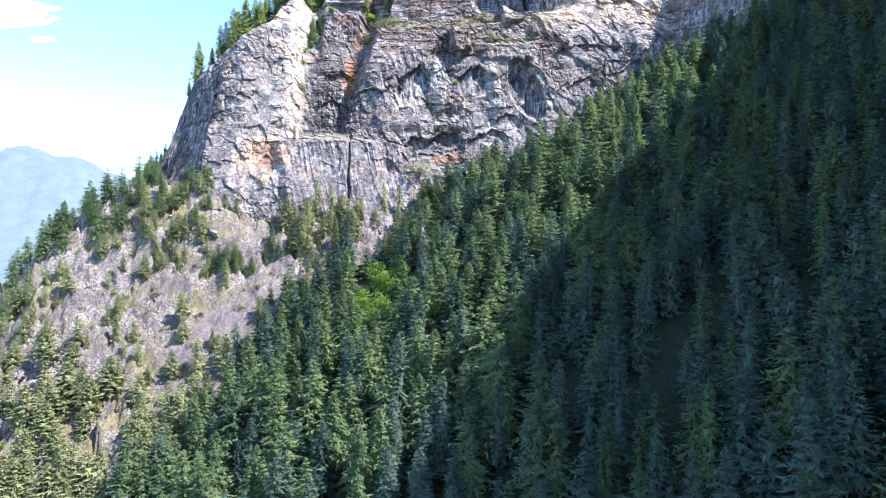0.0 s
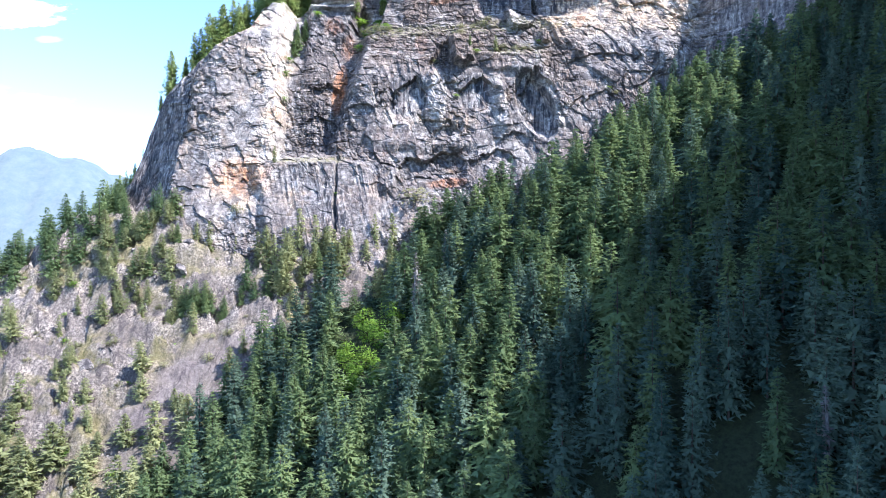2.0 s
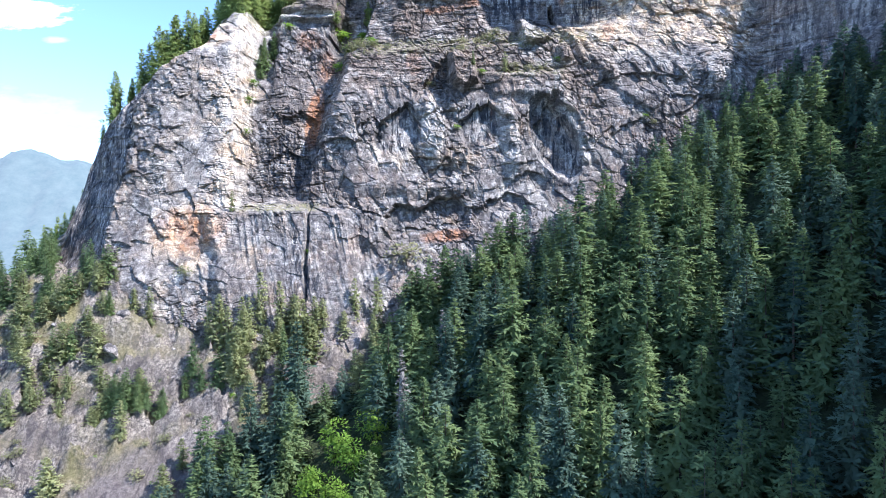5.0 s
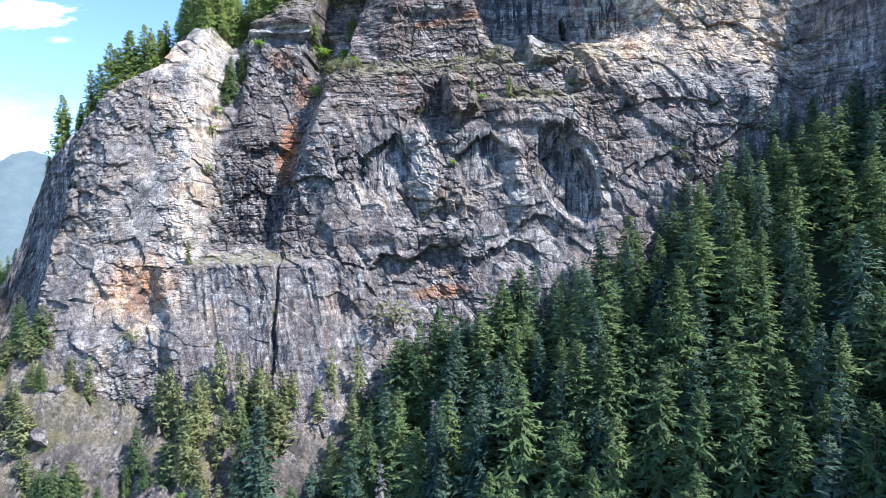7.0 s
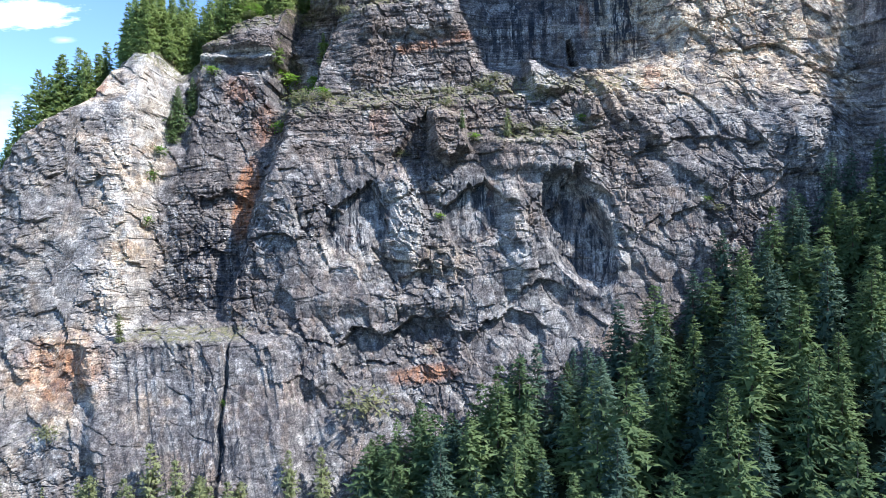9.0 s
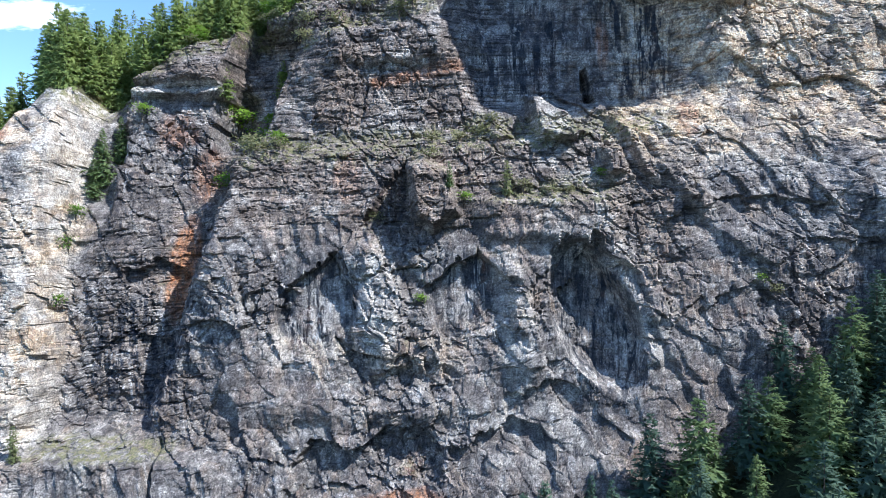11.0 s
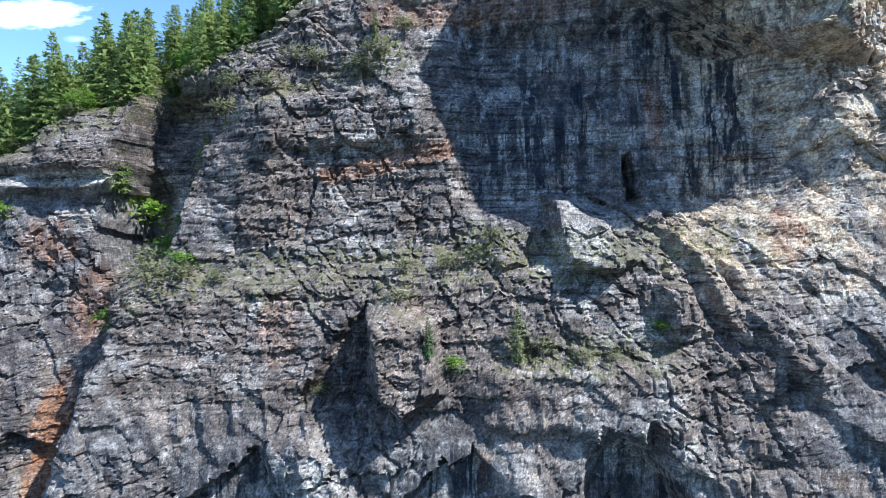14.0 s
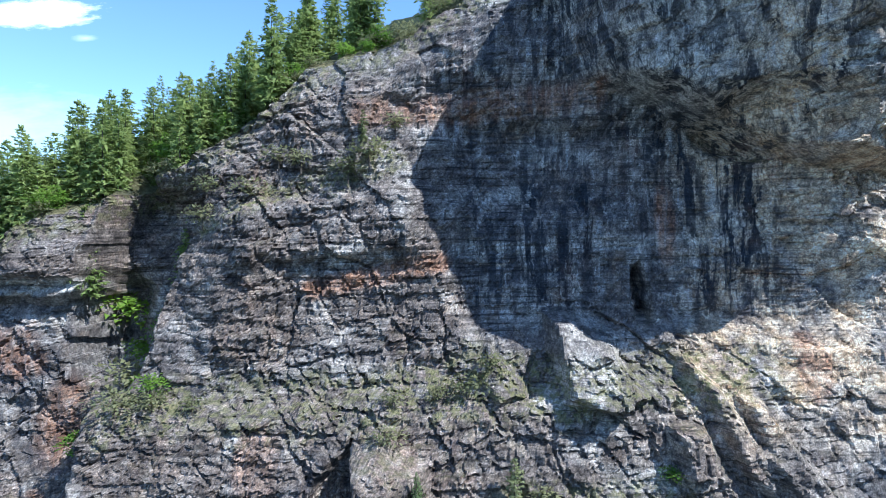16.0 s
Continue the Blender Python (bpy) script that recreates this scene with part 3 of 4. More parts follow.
def cliff_layers(x, z, y, r):
    n = fbm(x / 12, z / 12, 301, 5)
    e = fbm(x / 3, z / 3, 307, 4)
    # water streaks, plus shade painted into the hollows and beside the nose
    wet_shade = oval(x, z, 40.5, 74, 9, 19, 14, 3) + 0.9 * span(x + 6 * n, 15, 62, 4) * step(121, 126, z) + 0.9 * oval(x, z, -15, 81, 10, 9) + 0.9 * oval(x, z, 14, 82, 7, 9) + 0.7 * oval(x, z, -1, 99, 6, 6)
    wet_shade += 0.6 * span(z + 3 * e, 41, 55, 2) * span(x, -26, 40, 5) + 0.55 * oval(x, z, -52, 68, 12, 12) + 0.7 * span(x, 38, 60, 4) * span(z - roof_lip(x), -22, 3, 4) + 0.7 * step(112, 120, x)
    wet_shade += 0.5 * oval(x, z, -44, 34, 5, 20) + 0.4 * span(x, -74, -24, 4) * span(z, 8, 51, 3) + 0.3 * np.clip(2.5 * n, 0, 1)
    wet_shade += 0.55 * span(x, 60, 116, 5) * span(z, 60, 107, 4) + 0.6 * span(x, -65, -40, 3) * span(z, 55, 118, 4)
    # the flank's shade, painted on as dark streaks
    wet_shade += 1.0 * step(0, 4, flank_edge(z) - x)
    rust = 1.4 * oval(x, z, -46.6, 87, 3.0, 11, -8, 2) + 0.5 * oval(x, z, -43, 108, 4.0, 7, 0, 1.5) + 0.75 * oval(x, z, -84, 45, 14, 9.0, 8, 1.2) + 0.9 * oval(x, z, 2, 43.0, 9, 2.2, 6, 2)
    rust += 0.6 * oval(x, z, -50, 118, 5, 5, 0, 1.5) + 0.42 * band(x, z, 3, 153.5, 36, 155.5, 2.2, 1.5) + 0.7 * oval(x, z, 46.5, 137, 1.6, 6, 0, 2) + 0.6 * band(x, z, -4, 128, 14, 131.5, 1.5, 1.5)
    rust += 0.6 * oval(x, z, 62, 118, 2, 4) + 0.6 * oval(x, z, -85, 116, 5, 3) + 0.25 * oval(x, z, -9, 106, 3, 5) + 0.1 * np.clip(n * 2, 0, 1)
    # light stone; the first band also paints sun brightness on the buttress side
    pale = 1.1 * band(x, z, -71.5, 126, -74, 55, 3.6, 1.3) + 0.28 * span(x, -104, -74, 6) * span(z, 50, 110, 8) + 0.9 * band(x, z, -69.6, 47.4, -78, 36, 1.6, 1.2) + 0.9 * band(x, z, -78, 36, -88, 28.5, 1.8, 1.2) + 0.8 * band(x, z, 16, 133, 54, 134.5, 0.9, 2.0)
    pale += 0.8 * oval(x, z, -2, 80, 4, 12) + 0.4 * oval(x, z, 24, 78, 4, 15, 6) + 0.7 * oval(x, z, -1, 132, 8, 2.2, 8, 2) + 0.5 * oval(x, z, 34, 119, 4, 5) + 0.6 * oval(x, z, -18, 72, 8, 5)
    pale += 0.9 * band(x, z, -64, 127.6, -41, 128.4, 1.1, 1.5) + 1.0 * step(34, 42, x) * step(-1, 1.5, z - roof_lip(x)) * (1 - step(84, 96, x)) + 0.5 * oval(x, z, 103, 97, 6, 6) + 0.3 * np.clip(e * 2.2, 0, 1)
    pale += 0.7 * band(x, z, 45, 91, 52, 70, 1.5, 1.5) + 0.5 * oval(x, z, -13, 78, 7, 9, 0, 1.2) + 0.4 * oval(x, z, 16, 80, 6, 8, 0, 1.2)
    pale += 0.2 * step(-5, 30, x) * np.clip(0.5 + 2.5 * e, 0, 1) + 0.5 * span(x, 54, 114, 6) * span(z, 106, 166, 6) * np.clip(0.4 + 3 * n + 2 * e, 0, 1)
    tan = 1.0 * span(x + 5 * n, 50, 114, 5) * span(z + 4 * e, 112, 168, 5) + 1.4 * oval(x, z, -85, 44, 15, 11, 5, 1.2) + 0.8 * oval(x, z, -82, 117, 8, 6) + 0.6 * span(x, 44, 70, 4) * span(z, 110, 122, 3)
    tan += 0.55 * span(x, -112, -60, 8) * np.clip(0.25 + 2.5 * n, 0, 1) * span(z, 20, 126, 8)
    tan += 0.4 * band(x, z, -71, 124, -74, 60, 4.0, 1.2)
    tan += 0.4 * span(x, -16, 12, 4) * span(z, 66, 74, 3)
    brown = 0.45 * span(z + 3 * n, 93, 128, 5) * span(x, -40, 62, 6) + 0.9 * span(z, 128.5, 146, 1) * span(x, -70, -36, 2) + span(z + 4 * n, 96, 113, 3) * span(x, -42, 60, 6) + 0.7 * span(z + 4 * n, 122, 135, 4) * span(x, -24, 16, 4) + 0.6 * span(z, 128, 160, 4) * (1 - step(10, 36, x)) + 0.8 * span(x, -63, -40, 3) * span(z, 56, 112, 5)
    flat_top = np.clip(-np.gradient(r + y, axis=0) * -1.2, 0, 1)
    moss = span(x, -38, 58, 5) * span(z - 0.06 * x + 2 * e, 110.5, 117, 1.5) * 0.8 + 0.9 * span(x, 22, 44, 4) * span(z, 100, 105, 1.5) + 0.5 * np.clip(n * 2.0, 0, 1) * flat_top
    moss += 0.8 * band(x, z, -20, 137, 6, 148, 1.6, 1.5) + 0.7 * band(x, z, -2, 142, 8, 146, 1.4, 1.5) + 0.5 * band(x, z, 18, 119, 30, 113, 2.5, 1.2)
    moss += 0.9 * span(x, -70, -42, 3) * span(z, 51.5, 54.5, 0.8) + 0.9 * step(-6, -1, z - rim(x)) * (1 - step(30, 50, x))
    lims = {"bed": bedding(x, z), "wet_shade": wet_shade, "rust": rust, "pale": pale, "tan": tan, "brown": brown, "moss": moss}
    return {k: np.clip(v + 0.35 * e * (v > 0.02), 0, 1) for k, v in lims.items()}


def build_cliff():
    xs = np.concatenate([np.arange(-330, -125, 1.6), np.arange(-125, -64, 0.5), np.arange(-64, 92, 0.31), np.arange(92, 122, 0.5), np.arange(122, 262, 1.2)])
    v = np.linspace(0, 1, 560)
    low = np.interp(xs, (-330, -230, -150, -60, 0, 60, 110, 262), (-80, -40, -12, -2, 5, 30, 55, 60))
    x = np.broadcast_to(xs, (len(v), len(xs)))
    z = low + v[:, None] * (rim(xs) + 1.2 * vnoise(xs / 3, xs * 0, 5) + 0.6 * vnoise(xs, xs * 0, 6) - low)
    y0 = cliff_depth(x, z)
    r = cliff_relief(x, z, y0)
    tilt = 0.25 * r
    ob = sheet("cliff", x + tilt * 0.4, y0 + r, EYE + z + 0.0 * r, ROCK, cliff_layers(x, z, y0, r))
    tagged(ob, "tall grey rock face with rust stains and dark water streaks", "cliff", kind="structure")
    # wooded slope above the rim
    d = np.concatenate([[0, 0.6], np.geomspace(1.5, 420, 66)])
    top_x, top_y, top_z = (x + tilt * 0.4)[-1], (y0 + r)[-1], z[-1]
    keep = np.arange(0, len(xs), 2)
    gx = np.broadcast_to(top_x[keep], (len(d), len(keep)))
    gy = top_y[keep] + d[:, None]
    gz = top_z[keep] + upper_rise(gx, d[:, None]) + np.minimum(d[:, None] / 4, 1.5) * fbm(gx / 6, gy / 6, 311, 4)
    up = sheet("upper_slope", gx, gy, EYE + gz, GROUND, {"bare": np.clip(0.3 - d / 8, 0, 1)[:, None] + 0 * gx, "grass": np.clip(1.2 - d / 40, 0, 1)[:, None] + 0 * gx}, True)
    tagged(up, "grassy wooded slope above the cliff edge", "slope", kind="structure")
    return xs, top_y, top_z


ground = build_ground()
CLIFF_X, CLIFF_TOP_Y, CLIFF_TOP_Z = build_cliff()


def build_valley():
    water = Nodes("lake_water", 0.15)
    water.bump(water.noise(water.coords(), 0.02, 5), 2.0, 0.2)
    me = bpy.data.meshes.new("water")
    me.from_pydata([(-4800, -4800, 0.6), (4800, -4800, 0.6), (4800, 4800, 0.6), (-4800, 4800, 0.6)], [], [(0, 1, 2, 3)])
    me.materials.append(water.done((0.10, 0.16, 0.20)))
    tagged(new("water", me), "calm pale lake on the valley floor", "lake", kind="structure")
    # the far side of the valley: wooded mountain, pale with painted distance haze
    far = Nodes("far_woods_haze", 1.0)
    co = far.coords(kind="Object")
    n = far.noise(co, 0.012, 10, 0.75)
    # haze tint, also given off as a weak glow
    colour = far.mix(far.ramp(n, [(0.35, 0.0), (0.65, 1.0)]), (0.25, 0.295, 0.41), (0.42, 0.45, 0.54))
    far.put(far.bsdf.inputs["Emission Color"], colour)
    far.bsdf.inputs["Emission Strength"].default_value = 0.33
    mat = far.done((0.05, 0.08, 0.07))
    xs, ys = np.linspace(-4600, 600, 200), np.linspace(3000, 4700, 70)
    x, y = np.meshgrid(xs, ys)
    crest = 60 + 735 * np.exp(-((x + 3000) / 1040) ** 2)
    z = crest * step(3250, 4250, y) * (1 + 0.16 * fbm(x / 500, y / 500, 401, 6)) + 90 * fbm(x / 260, y / 260, 411, 5) * step(3300, 3700, y) - 6 * (1 - step(3250, 3330, y))
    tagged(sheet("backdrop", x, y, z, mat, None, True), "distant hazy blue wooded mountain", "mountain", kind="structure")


build_valley()

# ---- trees ----


def mesh_of(name, verts, faces, material):
    me = bpy.data.meshes.new(name)
    me.from_pydata(verts, [], faces)
    me.materials.append(material)
    return me


def part(name, me, parent, label=""):
    ob = new(name, me)
    ob.parent = parent
    return tagged(ob, label)


def trunk_geometry(h, r, sides=6, bend=0.0):
    verts, faces = [], []
    for k, t in enumerate((0.0, 0.05, 0.35, 0.7, 1.0)):
        w = r * (1.25 if k == 0 else 1 - 0.95 * t)
        for s in range(sides):
            a = 2 * math.pi * s / sides
            verts.append((w * math.cos(a) + bend * t * t, w * math.sin(a), h * t - (0.8 if k == 0 else 0)))
    for k in range(4):
        for s in range(sides):
            n = (s + 1) % sides
            faces.append((k * sides + s, k * sides + n, (k + 1) * sides + n, (k + 1) * sides + s))
    return verts, faces


def spray(verts, faces, base, along, side, length, width):
    """One pointed tuft of needles."""
    b = len(verts)
    verts += [tuple(base + side * width), tuple(base - side * width), tuple(base + along * length)]
    faces.append((b, b + 1, b + 2))


def crown_geometry(h, radius, start, levels, arms, rng, droop=0.35, gap=0.0, stations=(0.36, 0.56, 0.76, 0.96), plump=0.95, tuft=1.0):
    """Whorls of boughs round a stem, each with hanging tufts, about a dark core."""
    verts, faces = [], []
    up = Vector((0, 0, 1))
    lean, lobe = rng.random() * 6.28, rng.random() * 6.28
    lump = 1.0
    for lv in range(levels):
        t = (lv + 0.6 * (rng.random() - 0.5)) / (levels - 1)
        t = min(max(t, 0.0), 1.0)
        z = h * (start + (0.985 - start) * t)
        if lv % 4 == 0:
            lump = 0.78 + 0.45 * rng.random()
        reach = radius * (1 - t) ** plump * lump * (0.85 + 0.3 * rng.random()) + 0.22
        if t < 0.16:
            reach *= 0.62 + 2.4 * t
        n = max(4, round(arms * (0.6 + 0.4 * (1 - t))))
        spin = rng.random() * 6.28
        for k in range(n):
            if rng.random() < gap:
                continue
            a = spin + 6.283 * (k + 0.7 * rng.random()) / n
            ln = reach * (0.62 + 0.5 * rng.random()) * (1 + 0.16 * math.sin(a + lean + 2.2 * t) + 0.12 * math.sin(3 * a + lobe + 9 * t))
            out = Vector((math.cos(a), math.sin(a), 0))
            rise = 0.55 * t - droop * (0.5 + 0.8 * rng.random())
            along = (out + up * rise).normalized()
            across = out.cross(up)
            root = Vector((0, 0, z + 0.3 * (rng.random() - 0.5)))
            spray(verts, faces, root + along * ln * 0.2, along, (across + up * (rng.random() - 0.5)).normalized(), ln * 0.95, 0.06 * ln + 0.09)
            for s in stations:
                for sgn in (-1, 1):
                    p = root + along * ln * (s + 0.3 * (rng.random() - 0.5)) + up * 0.25 * (rng.random() - 0.6)
                    d = (along * (0.2 + 0.7 * rng.random()) + across * sgn * (0.15 + 0.9 * rng.random()) + up * (0.45 - 1.05 * rng.random())).normalized()
                    sd = d.cross(up * (0.2 + rng.random()) + across * 1.6 * (rng.random() - 0.5) + out * (rng.random() - 0.5)).normalized()
                    spray(verts, faces, p, d, sd, tuft * (ln * (0.34 - 0.14 * s) + 0.34), tuft * (0.045 * ln + 0.1))
    # the dense inside
    for k in range(48):
        t, a = rng.random() ** 1.3 * 0.75, 6.283 * rng.random()
        r = 0.42 * radius * (1 - t) ** plump * (0.5 + 0.6 * rng.random())
        p = Vector((r * math.cos(a), r * math.sin(a), h * (start + 0.04 + (0.9 - start) * t)))
        spray(verts, faces, p, Vector((0.3 * math.cos(a), 0.3 * math.sin(a), -1)).normalized(), Vector((-math.sin(a), math.cos(a), 0)), 0.09 * h, 0.3 * r + 0.25)
    b = len(verts)
    for a in (0.0, 2.1, 4.2):
        verts += [(0.09 * math.cos(a), 0.09 * math.sin(a), h * 0.94), (0.09 * math.cos(a + 2.1), 0.09 * math.sin(a + 2.1), h * 0.94), (0, 0, h * 1.02)]
        faces.append((b, b + 1, b + 2))
        b += 3
    return verts, faces


def foliage_arrays(verts, faces, centre, flat, crisp=1.0):
    """Tufts turned outward, and a soft normal for each of their points."""
    v = np.array(verts, dtype=float)
    f = np.array(faces)
    a, b, c = v[f[:, 0]], v[f[:, 1]], v[f[:, 2]]
    geo = np.cross(b - a, c - a)
    geo /= np.maximum(np.linalg.norm(geo, axis=1, keepdims=True), 1e-9)
    mid = (a + b + c) / 3 - np.array([0, 0, centre])
    mid[:, 2] *= flat
    mid /= np.maximum(np.linalg.norm(mid, axis=1, keepdims=True), 1e-6)
    soft = mid + np.array([0, 0, 0.45 if flat == 0 else 0.1])
    soft /= np.linalg.norm(soft, axis=1, keepdims=True)
    side = np.sign(np.sum(geo * soft, axis=1, keepdims=True))
    side[side == 0] = 1
    turned = f.copy()
    back = side[:, 0] < 0
    turned[back, 1], turned[back, 2] = f[back, 2], f[back, 1]
    n = soft + crisp * geo * side
    n /= np.linalg.norm(n, axis=1, keepdims=True)
    normals = np.zeros_like(v)
    for k in range(3):
        normals[f[:, k]] = n
    return v, turned, normals


def foliage_mesh(name, v, f, n, material):
    me = mesh_of(name, v.tolist(), f.tolist(), material)
    me.shade_smooth()
    me.normals_split_custom_set_from_vertices(n.tolist())
    return me


def leafy_geometry(w, h, count, rng, size=0.3, lobes=7):
    """A crown of many small leaf clumps on an uneven set of lobes."""
    verts, faces = [], []
    hubs = [(Vector((w * 0.6 * (rng.random() - 0.5), w * 0.6 * (rng.random() - 0.5), h * (0.25 + 0.6 * rng.random()))), 0.22 + 0.25 * rng.random()) for _ in range(lobes)]
    for _ in range(count):
        c, r = hubs[int(rng.random() * lobes)]
        d = Vector((rng.random() - 0.5, rng.random() - 0.5, rng.random() - 0.42)).normalized()
        p = c + Vector((d.x * w * r, d.y * w * r, d.z * h * r * 0.9)) * (0.55 + 0.5 * rng.random())
        p.z = max(p.z, 0.1)
        along = (d + Vector((rng.random() - 0.5, rng.random() - 0.5, rng.random() - 0.7))).normalized()
        side = along.cross(Vector((rng.random() - 0.5, rng.random() - 0.5, 1))).normalized()
        spray(verts, faces, p, along, side, size * (0.7 + 0.8 * rng.random()), size * (0.28 + 0.25 * rng.random()))
    return verts, faces


KINDS = {}


def conifer_kind(key, name, h, radius, start, levels, arms, needles, bark, seed, label, droop=0.35, gap=0.0, stations=(0.36, 0.56, 0.76, 0.96), plump=0.95):
    rng = random.Random(seed)
    tv, tf = trunk_geometry(h * 0.97, 0.011 * h + 0.03, 6, 0.15 * (rng.random() - 0.5))
    cv, cf = crown_geometry(h, radius, start, levels, arms, rng, droop, gap, stations, plump)
    KINDS[key] = (name, mesh_of("trunk", tv, tf, bark), foliage_mesh("crown", *foliage_arrays(cv, cf, 0.3 * h, 0.0), needles), label, h, "conifer")


def bush_kind(key, name, w, h, count, leaves, seed, label, size=0.3, category="bush"):
    rng = random.Random(seed)
    tv, tf = trunk_geometry(h * 0.6, 0.02 * h + 0.02, 5)
    cv, cf = leafy_geometry(w, h, count, rng, size)
    KINDS[key] = (name, mesh_of("trunk", tv, tf, BARK), foliage_mesh("crown", *foliage_arrays(cv, cf, 0.4 * h, 1.0), leaves), label, h, category)


conifer_kind("fir_a", "fir_tree", 16, 3.5, 0.05, 28, 8, NEEDLES, BARK, 1, "tall dark green fir on the wooded slope", plump=0.78)
conifer_kind("fir_b", "fir_tree", 16, 3.0, 0.07, 29, 7, NEEDLES, BARK, 2, "narrow green fir tree with pointed top", 0.45, plump=0.8)
conifer_kind("fir_c", "cedar_tree", 16, 4.1, 0.04, 26, 8, NEEDLES, BARK, 3, "broad green cedar tree with drooping boughs", 0.5, 0.06, plump=0.68)
conifer_kind("spruce_a", "spruce_tree", 16, 3.3, 0.06, 28, 7, NEEDLES_SHADE_BLUE, BARK, 4, "blue-green spruce tree on the shaded slope", 0.3, plump=0.75)
conifer_kind("spruce_b", "spruce_tree", 16, 2.7, 0.12, 28, 7, NEEDLES_SHADE_BLUE, BARK, 5, "slender grey-green spruce tree with bare lower trunk", 0.4, 0.1, plump=0.75)
conifer_kind("hemlock_a", "hemlock_tree", 14, 2.9, 0.03, 28, 8, NEEDLES_BRIGHT, BARK, 16, "green hemlock tree on the slope above the cliff", 0.35, 0.05, plump=0.7)
conifer_kind("hemlock_b", "hemlock_tree", 14, 2.5, 0.04, 28, 7, NEEDLES_BRIGHT, BARK, 17, "slim green hemlock tree at the cliff edge", 0.3, 0.05, plump=0.75)
conifer_kind("pine_a", "pine_tree", 10, 2.5, 0.05, 22, 7, NEEDLES_DRY, BARK, 6, "sparse yellow-green pine on bare rock", 0.1, 0.12, plump=0.6)
conifer_kind("pine_b", "pine_tree", 10, 1.9, 0.05, 23, 6, NEEDLES_DRY, BARK, 7, "thin yellow-green young pine on the rock slab", 0.2, 0.12, plump=0.7)
conifer_kind("snag", "dead_tree", 15, 1.3, 0.25, 24, 4, BARK_GREY, BARK_GREY, 8, "grey dead conifer with bare twigs", 0.3, 0.25, (0.4, 0.6, 0.8), 0.8)
conifer_kind("dead_red", "dead_tree", 11, 1.5, 0.15, 26, 6, NEEDLES_DEAD, BARK_GREY, 9, "dead conifer with reddish brown needles", 0.35, 0.1, (0.4, 0.6, 0.8), 0.8)
bush_kind("broad", "broadleaf_tree", 6.5, 7.5, 900, LEAVES, 11, "bright green broadleaf tree in the gully", 0.5, "tree")
bush_kind("shrub", "shrub", 2.6, 2.2, 300, LEAVES, 12, "small green shrub on the rock ledge", 0.26)
bush_kind("scrub", "shrub", 2.4, 1.6, 260, SCRUB, 13, "dry grey-green shrub on the rock", 0.24)
bush_kind("scrub_red", "shrub", 1.6, 3.2, 220, SCRUB_RED, 14, "reddish bare shrub below the boulder", 0.2)

FIRST = {}


def plant(key, x, y, z, height, group, spin=None, width=1.0, lean=0.0):
    name, trunk, crown, label, h, category = KINDS[key]
    k = height / h
    m = Matrix.LocRotScale((x, y, z), Euler((radians(lean), 0, random.random() * 6.28 if spin is None else spin)), (k * width, k * width, k))
    if (key, group) not in FIRST:
        root = new(name)
        root.empty_display_size = 0.5
        part("trunk", trunk, root)
        part("crown", crown, root)
        root.matrix_basis = m
        FIRST[(key, group)] = tagged(root, label, category, group)
        return root
    ob = FIRST[(key, group)]
    made = copy_thing(ob, Matrix.Identity(4))
    made.matrix_basis = m
    return made


def joined_woods(name, spots, keys, label, needles=None):
    """Trees past counting, as one mesh."""
    all_v, all_f, all_n, base = [], [], [], 0
    cache = []
    rng = random.Random(77)
    for radius, seed, levels in keys:
        cache.append(foliage_arrays(*crown_geometry(16, radius, 0.08, levels, 6, random.Random(seed), 0.4, 0.05, plump=0.75, tuft=0.8), 4.8, 0.0, 0.6))
    for x, y, z, h in spots:
        v, f, n = cache[int(rng.random() * len(cache))]
        a, k, w = rng.random() * 6.28, h / 16, 0.9 + 0.3 * rng.random()
        turn = np.array([[math.cos(a), math.sin(a), 0], [-math.sin(a), math.cos(a), 0], [0, 0, 1]])
        all_v.append((v @ turn) * (k * w, k * w, k) + (x, y, z))
        all_n.append(n @ turn)
        all_f.append(f + base)
        base += len(v)
    me = foliage_mesh(name, np.concatenate(all_v), np.concatenate(all_f), np.concatenate(all_n), needles or NEEDLES_SHADE_BLUE)
    return tagged(new(name, me), label, "woods", kind="stuff")


